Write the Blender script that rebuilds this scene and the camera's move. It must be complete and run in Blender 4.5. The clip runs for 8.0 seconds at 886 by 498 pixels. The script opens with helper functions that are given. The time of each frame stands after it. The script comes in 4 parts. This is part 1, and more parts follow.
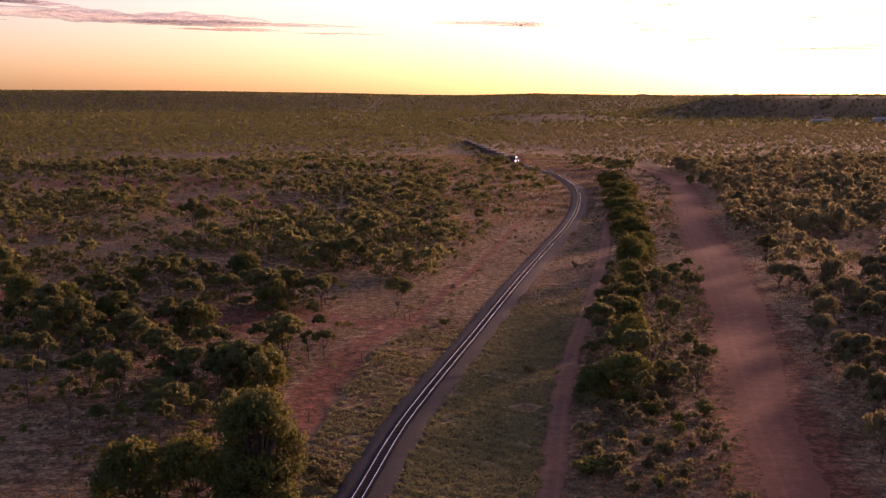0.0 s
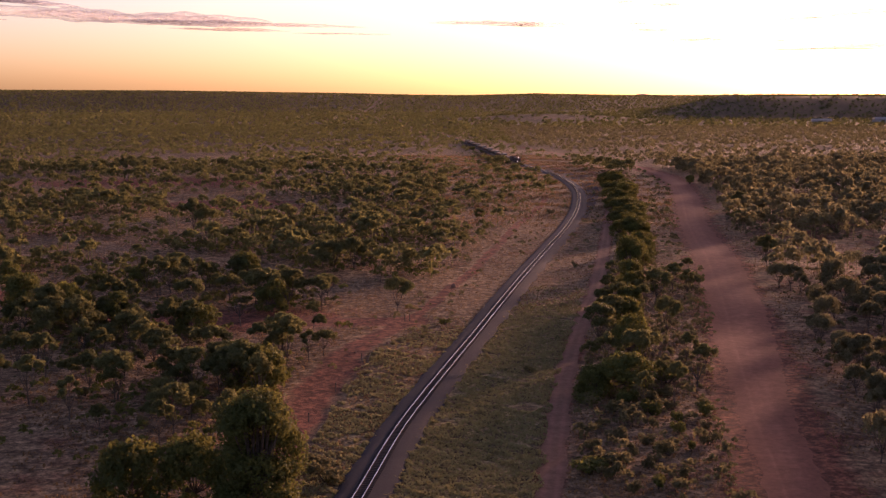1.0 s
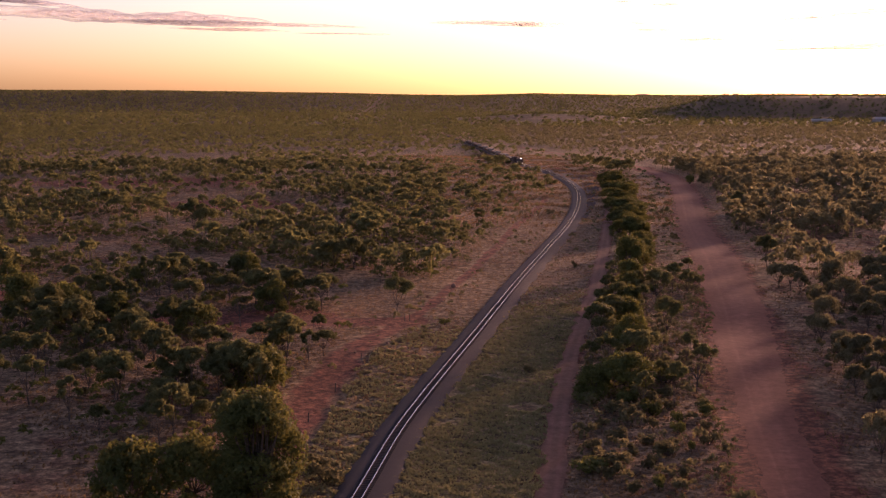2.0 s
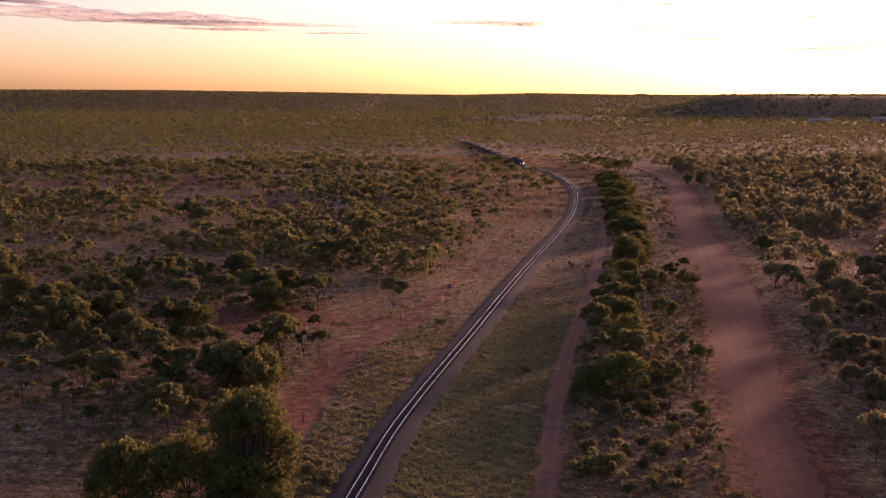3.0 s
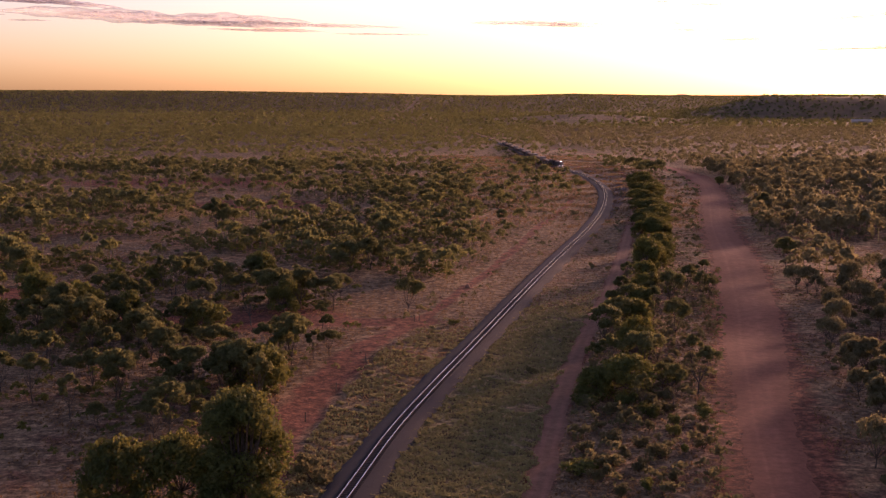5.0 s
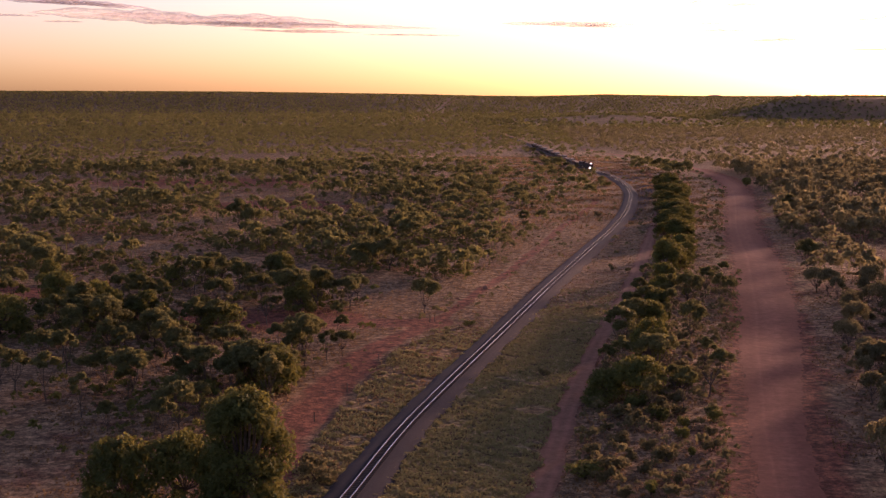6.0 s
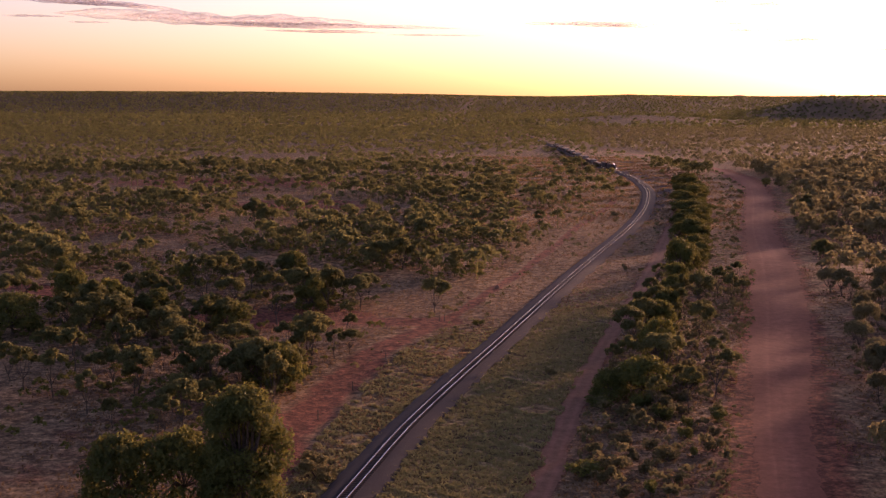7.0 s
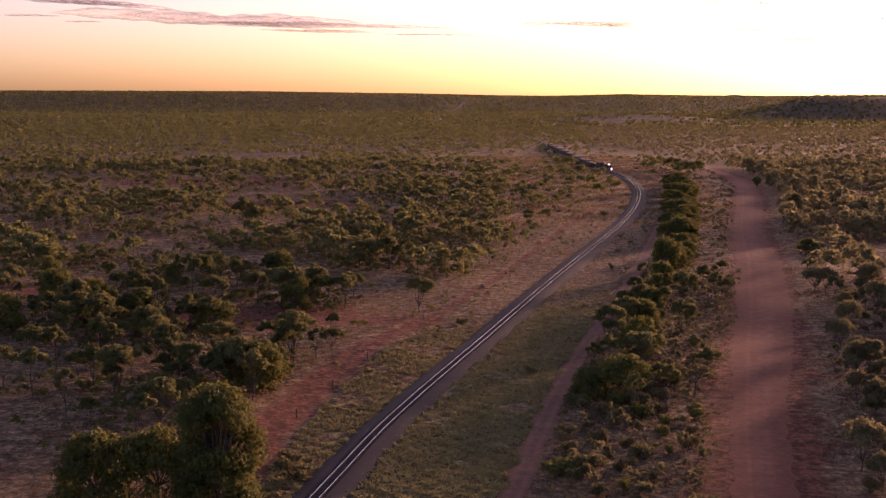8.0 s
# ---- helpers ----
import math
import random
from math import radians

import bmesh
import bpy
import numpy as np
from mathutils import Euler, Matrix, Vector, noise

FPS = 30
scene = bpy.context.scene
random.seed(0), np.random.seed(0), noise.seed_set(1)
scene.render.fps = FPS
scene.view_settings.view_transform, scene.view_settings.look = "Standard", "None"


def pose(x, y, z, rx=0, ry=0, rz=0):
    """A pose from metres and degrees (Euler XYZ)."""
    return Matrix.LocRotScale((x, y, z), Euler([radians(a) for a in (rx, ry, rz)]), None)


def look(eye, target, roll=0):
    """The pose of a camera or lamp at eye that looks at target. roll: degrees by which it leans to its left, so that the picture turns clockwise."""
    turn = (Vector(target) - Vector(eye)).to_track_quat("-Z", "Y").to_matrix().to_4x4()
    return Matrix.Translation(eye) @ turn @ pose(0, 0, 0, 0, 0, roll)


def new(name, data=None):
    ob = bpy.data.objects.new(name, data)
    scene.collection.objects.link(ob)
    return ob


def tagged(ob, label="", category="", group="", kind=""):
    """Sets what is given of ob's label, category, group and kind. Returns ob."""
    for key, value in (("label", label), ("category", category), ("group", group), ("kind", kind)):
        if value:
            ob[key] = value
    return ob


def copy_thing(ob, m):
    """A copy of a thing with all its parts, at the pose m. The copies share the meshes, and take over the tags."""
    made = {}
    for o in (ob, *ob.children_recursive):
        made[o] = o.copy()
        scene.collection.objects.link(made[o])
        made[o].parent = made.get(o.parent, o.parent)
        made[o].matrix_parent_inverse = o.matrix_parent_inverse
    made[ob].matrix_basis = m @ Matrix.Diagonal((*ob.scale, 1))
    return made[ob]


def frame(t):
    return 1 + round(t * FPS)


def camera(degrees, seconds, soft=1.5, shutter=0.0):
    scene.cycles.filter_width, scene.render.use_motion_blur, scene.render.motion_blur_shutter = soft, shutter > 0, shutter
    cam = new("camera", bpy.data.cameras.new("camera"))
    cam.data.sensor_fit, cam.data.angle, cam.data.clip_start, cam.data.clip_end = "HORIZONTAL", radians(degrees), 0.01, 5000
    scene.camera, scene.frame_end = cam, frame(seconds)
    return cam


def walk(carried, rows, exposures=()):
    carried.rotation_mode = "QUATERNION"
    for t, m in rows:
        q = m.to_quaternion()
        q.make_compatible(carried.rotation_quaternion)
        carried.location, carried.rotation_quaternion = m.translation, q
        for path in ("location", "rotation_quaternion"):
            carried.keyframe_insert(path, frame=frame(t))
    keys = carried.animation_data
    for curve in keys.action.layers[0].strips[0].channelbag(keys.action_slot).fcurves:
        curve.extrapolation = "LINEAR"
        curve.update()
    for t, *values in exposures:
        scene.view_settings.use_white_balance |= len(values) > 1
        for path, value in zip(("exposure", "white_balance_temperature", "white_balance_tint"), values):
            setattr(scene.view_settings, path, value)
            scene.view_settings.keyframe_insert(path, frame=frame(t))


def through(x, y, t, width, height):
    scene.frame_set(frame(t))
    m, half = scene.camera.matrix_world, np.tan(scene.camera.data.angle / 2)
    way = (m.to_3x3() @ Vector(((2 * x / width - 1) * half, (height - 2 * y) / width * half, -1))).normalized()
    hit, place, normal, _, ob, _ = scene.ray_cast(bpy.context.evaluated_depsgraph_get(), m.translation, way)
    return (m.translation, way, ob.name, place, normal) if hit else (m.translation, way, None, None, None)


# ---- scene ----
cam = camera(40.0, 8.0, soft=1.35)
PATH = [
    (0.0, pose(-0.04, -0.03, 47.03, 82.765, 0, -0.010)),
    (0.5, pose(-0.04, -0.03, 47.03, 82.765, 0, -0.010)),
    (1.0, pose(-0.04, -0.03, 47.03, 82.765, 0, -0.010)),
    (1.5, pose(-0.04, -0.03, 47.03, 82.765, 0, -0.010)),
    (3.0, pose(0.49, 0.15, 47.05, 82.747, 0, -0.083)),
    (3.5, pose(1.46, -0.03, 47.06, 82.747, 0, -0.168)),
    (4.0, pose(2.85, -0.19, 47.16, 82.740, 0, 0.324)),
    (4.5, pose(4.47, -0.18, 47.16, 82.755, 0, 1.102)),
    (6.0, pose(9.41, -0.09, 47.23, 82.809, 0, 3.342)),
    (6.5, pose(10.88, -0.09, 47.15, 82.821, 0, 4.073)),
    (7.0, pose(12.26, 0.03, 47.04, 82.818, 0, 4.448)),
    (7.5, pose(13.74, -0.04, 47.00, 82.815, 0, 4.413)),
    (8.0, pose(14.91, -0.11, 46.96, 82.797, 0, 4.273)),
]
walk(cam, PATH, exposures=[(0.0, 1.08, 6350, 63), (3.5, 1.10, 6350, 63), (6.5, 1.17, 6350, 63), (8.0, 1.19, 6350, 63)])

# ---- light: low evening sun ahead and to the right, clear hazy sky ----
SUN_AZ, SUN_EL = radians(34), radians(5.6)
world = bpy.data.worlds.new("evening_sky")
scene.world = world
world.use_nodes = True
wn, wl = world.node_tree.nodes, world.node_tree.links
sky = wn.new("ShaderNodeTexSky")
sky.sky_type, sky.sun_disc = "NISHITA", False
sky.sun_elevation, sky.sun_rotation = SUN_EL, SUN_AZ
sky.altitude, sky.air_density, sky.dust_density, sky.ozone_density = 300, 0.85, 2.0, 1.0
wn["Background"].inputs["Strength"].default_value = 0.118
wl.new(sky.outputs[0], wn["Background"].inputs["Color"])

sun = new("sun", bpy.data.lights.new("sun", "SUN"))
sun.data.energy, sun.data.angle, sun.data.color = 4.3, radians(8.0), (1.0, 0.66, 0.33)
sun_to = Vector((math.sin(SUN_AZ) * math.cos(SUN_EL), math.cos(SUN_AZ) * math.cos(SUN_EL), math.sin(SUN_EL)))
sun.matrix_world = look((0, 0, 300), Vector((0, 0, 300)) - sun_to)


# ---- materials ----
def material(name, rough=0.9, metal=0.0, spec=0.3):
    m = bpy.data.materials.new(name)
    m.use_nodes = True
    n, l = m.node_tree.nodes, m.node_tree.links
    b = n["Principled BSDF"]
    b.inputs["Roughness"].default_value = rough
    b.inputs["Metallic"].default_value = metal
    b.inputs["Specular IOR Level"].default_value = spec
    return m, n, l, b


def noise_at(n, l, scale, detail=4.0, coords=None, rough=0.6):
    tex = n.new("ShaderNodeTexNoise")
    tex.inputs["Scale"].default_value, tex.inputs["Detail"].default_value = scale, detail
    tex.inputs["Roughness"].default_value = rough
    if coords is not None:
        l.new(coords, tex.inputs["Vector"])
    return tex.outputs["Fac"]


def ramp(n, l, value, stops):
    r = n.new("ShaderNodeValToRGB")
    e = r.color_ramp.elements
    while len(e) < len(stops):
        e.new(0.5)
    for k, (pos, col) in enumerate(stops):
        e[k].position, e[k].color = pos, (*col, 1) if len(col) == 3 else col
    l.new(value, r.inputs[0])
    return r.outputs[0]


def mixed(n, l, fac, a, b, how="MIX"):
    x = n.new("ShaderNodeMix")
    x.data_type, x.blend_type = "RGBA", how
    for sock, v in ((x.inputs["Factor"], fac), (x.inputs["A"], a), (x.inputs["B"], b)):
        if isinstance(v, bpy.types.NodeSocket):
            l.new(v, sock)
        else:
            sock.default_value = v if isinstance(v, float) else (*v, 1)
    return x.outputs["Result"]


def maths(n, l, op, a, b=0.0, clamp=False):
    x = n.new("ShaderNodeMath")
    x.operation, x.use_clamp = op, clamp
    for sock, v in ((x.inputs[0], a), (x.inputs[1], b)):
        if isinstance(v, bpy.types.NodeSocket):
            l.new(v, sock)
        else:
            sock.default_value = v
    return x.outputs[0]


def bump(n, l, b, height, strength, distance):
    x = n.new("ShaderNodeBump")
    x.inputs["Strength"].default_value, x.inputs["Distance"].default_value = strength, distance
    l.new(height, x.inputs["Height"])
    l.new(x.outputs[0], b.inputs["Normal"])


def attribute(n, name):
    a = n.new("ShaderNodeAttribute")
    a.attribute_name = name
    return a.outputs["Fac"]


def ground_material():
    m, n, l, b = material("red_earth_and_dry_grass", 0.95, 0, 0.1)
    co = n.new("ShaderNodeTexCoord").outputs["Object"]
    big = noise_at(n, l, 0.012, 5, co)
    mid = noise_at(n, l, 0.09, 5, co, 0.65)
    fine = noise_at(n, l, 0.9, 6, co, 0.7)
    soil = ramp(n, l, fine, [(0.25, (0.104, 0.037, 0.022)), (0.75, (0.222, 0.078, 0.047))])
    straw = ramp(n, l, fine, [(0.25, (0.100, 0.064, 0.036)), (0.55, (0.215, 0.146, 0.082)), (0.8, (0.36, 0.255, 0.150))])
    green = ramp(n, l, fine, [(0.25, (0.135, 0.099, 0.045)), (0.75, (0.330, 0.240, 0.117))])
    patch = maths(n, l, "ADD", maths(n, l, "MULTIPLY", big, 0.6), maths(n, l, "MULTIPLY", mid, 0.8))
    cover = ramp(n, l, patch, [(0.44, (0, 0, 0)), (0.66, (1, 1, 1))])
    base = mixed(n, l, cover, soil, straw)
    twigs = noise_at(n, l, 2.6, 8, co, 0.8)
    verge = maths(n, l, "MULTIPLY", attribute(n, "verge"), ramp(n, l, mid, [(0.3, (0.4, 0.4, 0.4)), (0.55, (1, 1, 1))]))
    base = mixed(n, l, verge, base, green)
    pale = maths(n, l, "MULTIPLY", attribute(n, "straw"), ramp(n, l, mid, [(0.40, (0.0, 0.0, 0.0)), (0.62, (0.85, 0.85, 0.85))]))
    base = mixed(n, l, pale, base, straw)
    wob = maths(n, l, "SUBTRACT", mid, 0.5)
    bare = maths(n, l, "ADD", attribute(n, "bare"), maths(n, l, "MULTIPLY", wob, 1.6))
    bare = maths(n, l, "MULTIPLY", maths(n, l, "SUBTRACT", bare, 0.35), 3.0, True)
    base = mixed(n, l, bare, base, soil)
    scrub = ramp(n, l, noise_at(n, l, 0.06, 6, co, 0.75), [(0.35, (0.050, 0.042, 0.020)), (0.7, (0.120, 0.086, 0.042))])
    base = mixed(n, l, attribute(n, "scrub"), base, scrub)
    litter = ramp(n, l, twigs, [(0.38, (0.35, 0.33, 0.30)), (0.5, (1, 1, 1)), (0.68, (1.35, 1.3, 1.2))])
    blot = ramp(n, l, noise_at(n, l, 0.35, 5, co, 0.7), [(0.40, (0.42, 0.38, 0.34)), (0.52, (1, 1, 1)), (0.64, (1.45, 1.42, 1.35))])
    tuft = ramp(n, l, noise_at(n, l, 0.85, 4, co, 0.7), [(0.40, (0.5, 0.48, 0.45)), (0.52, (1, 1, 1)), (0.62, (1.5, 1.45, 1.35))])
    base = mixed(n, l, 0.8, base, tuft, "MULTIPLY")
    base = mixed(n, l, 0.85, mixed(n, l, 0.9, base, litter, "MULTIPLY"), blot, "MULTIPLY")
    l.new(base, b.inputs["Base Color"])
    bump(n, l, b, fine, 0.9, 0.3)
    return m


def dirt_road_material(name, dark, light, pale):
    m, n, l, b = material(name, 0.95, 0, 0.1)
    co = n.new("ShaderNodeTexCoord").outputs["Object"]
    fine, mid = noise_at(n, l, 1.5, 6, co, 0.7), noise_at(n, l, 0.12, 5, co)
    c = ramp(n, l, fine, [(0.3, dark), (0.7, light)])
    worn = maths(n, l, "MULTIPLY", attribute(n, "worn"), ramp(n, l, mid, [(0.35, (0.3, 0.3, 0.3)), (0.6, (1, 1, 1))]))
    c = mixed(n, l, maths(n, l, "MULTIPLY", worn, 0.55), c, pale)
    c = mixed(n, l, 0.8, c, ramp(n, l, noise_at(n, l, 0.5, 6, co, 0.75), [(0.35, (0.6, 0.58, 0.55)), (0.6, (1, 1, 1))]), "MULTIPLY")
    l.new(c, b.inputs["Base Color"])
    bump(n, l, b, fine, 0.4, 0.08)
    return m


def grain_material(name, dark, light, scale, rough=0.9, metal=0.0, depth=0.03):
    m, n, l, b = material(name, rough, metal, 0.5 if metal else 0.08)
    co = n.new("ShaderNodeTexCoord").outputs["Object"]
    fine, mid = noise_at(n, l, scale, 6, co, 0.7), noise_at(n, l, scale * 0.13, 4, co)
    c = ramp(n, l, fine, [(0.3, dark), (0.7, light)])
    c = mixed(n, l, maths(n, l, "MULTIPLY", mid, 0.5), c, tuple(0.6 * v for v in dark))
    l.new(c, b.inputs["Base Color"])
    bump(n, l, b, fine, 0.5, depth)
    return m


def leaf_material(name, dark, light, sunlit, through=0.48):
    """Leaves with light coming through them; tint varies from tree to tree and clump to clump."""
    m, n, l, b = material(name, 0.75, 0, 0.08)
    rnd = n.new("ShaderNodeObjectInfo").outputs["Random"]
    isl = n.new("ShaderNodeNewGeometry").outputs["Random Per Island"]
    co = n.new("ShaderNodeNewGeometry").outputs["Position"]
    clump = noise_at(n, l, 0.22, 3, co)
    v = maths(n, l, "ADD", maths(n, l, "MULTIPLY", rnd, 0.25), maths(n, l, "ADD", maths(n, l, "MULTIPLY", isl, 0.22), maths(n, l, "MULTIPLY", clump, 0.62)))
    c = ramp(n, l, v, [(0.25, dark), (0.6, light), (0.9, sunlit)])
    l.new(c, b.inputs["Base Color"])
    tr = n.new("ShaderNodeBsdfTranslucent")
    l.new(mixed(n, l, 0.6, c, sunlit), tr.inputs["Color"])
    mx = n.new("ShaderNodeMixShader")
    mx.inputs[0].default_value = through
    l.new(b.outputs[0], mx.inputs[1])
    l.new(tr.outputs[0], mx.inputs[2])
    l.new(mx.outputs[0], n["Material Output"].inputs["Surface"])
    return m


def plain_material(name, col, rough=0.6, metal=0.0, glow=0.0):
    m, n, l, b = material(name, rough, metal)
    co = n.new("ShaderNodeTexCoord").outputs["Object"]
    c = ramp(n, l, noise_at(n, l, 1.2, 5, co), [(0.3, tuple(0.72 * v for v in col)), (0.7, col)])
    l.new(c, b.inputs["Base Color"])
    if glow:
        b.inputs["Emission Color"].default_value = (1.0, 0.93, 0.8, 1)
        b.inputs["Emission Strength"].default_value = glow
    return m


GROUND = ground_material()
ROAD = dirt_road_material("graded_red_dirt", (0.150, 0.053, 0.034), (0.235, 0.086, 0.055), (0.30, 0.125, 0.082))
LANE_DIRT = dirt_road_material("dusty_lane_dirt", (0.150, 0.072, 0.044), (0.235, 0.122, 0.076), (0.27, 0.125, 0.082))
BALLAST = grain_material("grey_ballast_stone", (0.025, 0.023, 0.025), (0.068, 0.060, 0.062), 6.0, depth=0.08)
GRAVEL = grain_material("dark_earthy_gravel", (0.046, 0.031, 0.027), (0.095, 0.063, 0.053), 1.2, depth=0.05)
SLEEPER = grain_material("weathered_sleeper", (0.04, 0.033, 0.03), (0.095, 0.08, 0.072), 5.0)
RAIL = grain_material("worn_rail_steel", (0.70, 0.68, 0.66), (0.85, 0.83, 0.81), 3.0, 0.25, 0.95, 0.002)
RUST = grain_material("rusty_rail_side", (0.035, 0.022, 0.017), (0.09, 0.055, 0.04), 6.0)
BARK = grain_material("grey_brown_bark", (0.05, 0.038, 0.03), (0.16, 0.12, 0.09), 3.0)
LEAF_GUM = leaf_material("gum_leaves", (0.046, 0.060, 0.025), (0.096, 0.112, 0.044), (0.205, 0.180, 0.060))
LEAF_DENSE = leaf_material("dense_dark_leaves", (0.034, 0.050, 0.017), (0.078, 0.096, 0.029), (0.205, 0.178, 0.038), 0.35)
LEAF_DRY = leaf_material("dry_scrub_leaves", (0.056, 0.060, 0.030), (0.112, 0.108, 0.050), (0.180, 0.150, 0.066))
# paler, browner leaves: the haze veil beyond the road is put into the colour
LEAF_HAZED = leaf_material("haze_paled_leaves", (0.080, 0.078, 0.040), (0.150, 0.138, 0.068), (0.225, 0.190, 0.088))
GRASS_DRY = leaf_material("dry_tussock", (0.098, 0.056, 0.027), (0.196, 0.119, 0.056), (0.308, 0.196, 0.092))
GRASS_GREEN = leaf_material("green_tussock", (0.108, 0.104, 0.042), (0.215, 0.194, 0.080), (0.310, 0.262, 0.115), 0.38)
LOCO_DARK = plain_material("dark_loco_paint", (0.05, 0.03, 0.026), 0.8)
WAGON_GREY = plain_material("wagon_steel", (0.075, 0.06, 0.052), 0.9, 0.0)
WAGON_RUST = plain_material("rusty_wagon_steel", (0.16, 0.08, 0.05), 0.8)
CONTAINER = plain_material("pale_container_paint", (0.17, 0.155, 0.145), 0.85)
BLACK = plain_material("bogie_black", (0.025, 0.022, 0.02), 0.8)
GLASS = plain_material("cab_glass", (0.02, 0.022, 0.025), 0.08)
LAMP = plain_material("headlight_glow", (0.9, 0.88, 0.8), 0.3, 0, 40.0)
ZINC = plain_material("zinc_roof_sheet", (0.60, 0.56, 0.52), 0.6, 0.0)
WALL_SHED = plain_material("shed_wall_sheet", (0.35, 0.33, 0.31), 0.7)
MOUND = grain_material("pale_termite_clay", (0.17, 0.09, 0.055), (0.30, 0.18, 0.12), 3.0)
# pale mauve base colour carries the distance haze over the far hills
HILL = grain_material("hazed_far_hillside", (0.28, 0.22, 0.21), (0.38, 0.31, 0.29), 0.02)
POST = grain_material("grey_fence_timber", (0.05, 0.042, 0.036), (0.13, 0.11, 0.095), 8.0)


# ---- mesh helpers ----
def finish(name, me, mat, parent=None, label=""):
    if mat is not None:
        me.materials.append(mat)
    ob = new(name, me)
    if parent is not None:
        ob.parent = parent
    if label:
        ob["label"] = label
    return ob


def part(name, bm, mat, parent, label=""):
    me = bpy.data.meshes.new(name)
    bm.to_mesh(me)
    bm.free()
    return finish(name, me, mat, parent, label)


def array_mesh(name, V, F, smooth=False):
    """A mesh from arrays: vertices n x 3, faces m x k."""
    V, F = np.asarray(V, np.float32), np.asarray(F, np.int32)
    k = F.shape[1]
    me = bpy.data.meshes.new(name)
    me.vertices.add(len(V))
    me.vertices.foreach_set("co", V.ravel())
    me.loops.add(F.size)
    me.loops.foreach_set("vertex_index", F.ravel())
    me.polygons.add(len(F))
    me.polygons.foreach_set("loop_start", np.arange(0, F.size, k, dtype=np.int32))
    me.polygons.foreach_set("loop_total", np.full(len(F), k, np.int32))
    if smooth:
        me.polygons.foreach_set("use_smooth", np.ones(len(F), bool))
    me.update(calc_edges=True)
    return me


def float_attribute(me, name, values):
    a = me.attributes.new(name, "FLOAT", "POINT")
    a.data.foreach_set("value", np.asarray(values, np.float32))


def box(bm, x0, x1, y0, y1, z0, z1, bevel=0.0):
    r = bmesh.ops.create_cube(bm, size=1.0)
    for v in r["verts"]:
        v.co = Vector((x0 + (v.co.x + 0.5) * (x1 - x0), y0 + (v.co.y + 0.5) * (y1 - y0), z0 + (v.co.z + 0.5) * (z1 - z0)))
    if bevel:
        edges = list({e for v in r["verts"] for e in v.link_edges})
        bmesh.ops.bevel(bm, geom=edges, offset=bevel, segments=2, affect="EDGES", profile=0.5)


def tube(bm, a, b, ra, rb, sides=7):
    a, b = Vector(a), Vector(b)
    q = (b - a).to_track_quat("Z", "Y")
    ring = []
    for p, r in ((a, ra), (b, rb)):
        ring.append([bm.verts.new(p + q @ Vector((r * math.cos(2 * math.pi * k / sides), r * math.sin(2 * math.pi * k / sides), 0))) for k in range(sides)])
    for k in range(sides):
        bm.faces.new((ring[0][k], ring[0][(k + 1) % sides], ring[1][(k + 1) % sides], ring[1][k]))
    bm.faces.new(ring[1])


def thing(name, label, category, group="", kind="", at=(0, 0, 0)):
    ob = new(name)
    ob.empty_display_size = 0.2
    ob.location = at
    return tagged(ob, label, category, group, kind)


# ---- the plan: lines on the ground ----
TRACK = [(-26, 20), (-16, 90), (-9.8, 138), (-6.5, 164), (-3.0, 185), (2.0, 212), (5.8, 232), (19.2, 304), (32.6, 372), (44.1, 430), (54.8, 495), (63.0, 562),
         (66.5, 608), (67.5, 655), (66.2, 708), (63.2, 742), (59.7, 768), (55.7, 795), (51.6, 828), (46.1, 893), (36.8, 1010), (28.9, 1110), (16, 1260), (-8, 1463), (-80, 1900), (-200, 2500)]
LANE = [(0, 60), (12.3, 138), (16.1, 168), (21.5, 207), (30.3, 256), (42.2, 324), (59.4, 437), (81.5, 592), (90, 729), (82.5, 824), (60, 1000)]
ROADLINE = [(25, 40), (41.9, 138), (46.8, 169), (50.4, 189), (58.8, 233), (64.6, 263), (71.6, 304), (80.4, 360), (91.0, 437), (112.5, 560), (122.8, 630), (127.6, 680), (129.5, 750), (120, 850), (95, 960), (70, 1100)]
LEFTLINE = [(-24, 60), (-22.5, 138), (-21.9, 168), (-20.3, 191), (-17, 219), (-9.7, 244), (-1.8, 274), (10.5, 340), (23.7, 419), (43.4, 530), (52, 629), (48, 740)]
SPUR = [(-7.6, 250), (-21.6, 249), (-35.8, 250), (-48, 253), (-75, 262), (-130, 300)]


def smooth_line(points, step=2.0):
    """Evenly spaced points on a spline through the given ones."""
    p = np.array(points, float)
    ext = np.vstack([2 * p[0] - p[1], p, 2 * p[-1] - p[-2]])
    out = []
    for k in range(len(p) - 1):
        a, b, c, d = ext[k:k + 4]
        for t in np.linspace(0, 1, 24, endpoint=False):
            out.append(0.5 * (2 * b + (c - a) * t + (2 * a - 5 * b + 4 * c - d) * t * t + (3 * b - a - 3 * c + d) * t ** 3))
    out = np.array(out + [p[-1]])
    s = np.concatenate([[0], np.cumsum(np.hypot(*np.diff(out, axis=0).T))])
    u = np.arange(0, s[-1], step)
    return np.stack([np.interp(u, s, out[:, 0]), np.interp(u, s, out[:, 1])], 1)


def side_of(line, x, y):
    """Signed distance of points from a line that runs ahead: positive to its right."""
    x, y = np.asarray(x, float), np.asarray(y, float)
    lx = np.interp(y, line[:, 1], line[:, 0])
    slope = np.gradient(line[:, 0], line[:, 1] + np.arange(len(line)) * 1e-6)
    sl = np.interp(y, line[:, 1], slope)
    return (x - lx) / np.sqrt(1 + sl * sl)


track, lane, roadline, leftline = (smooth_line(p) for p in (TRACK, LANE, ROADLINE, LEFTLINE))
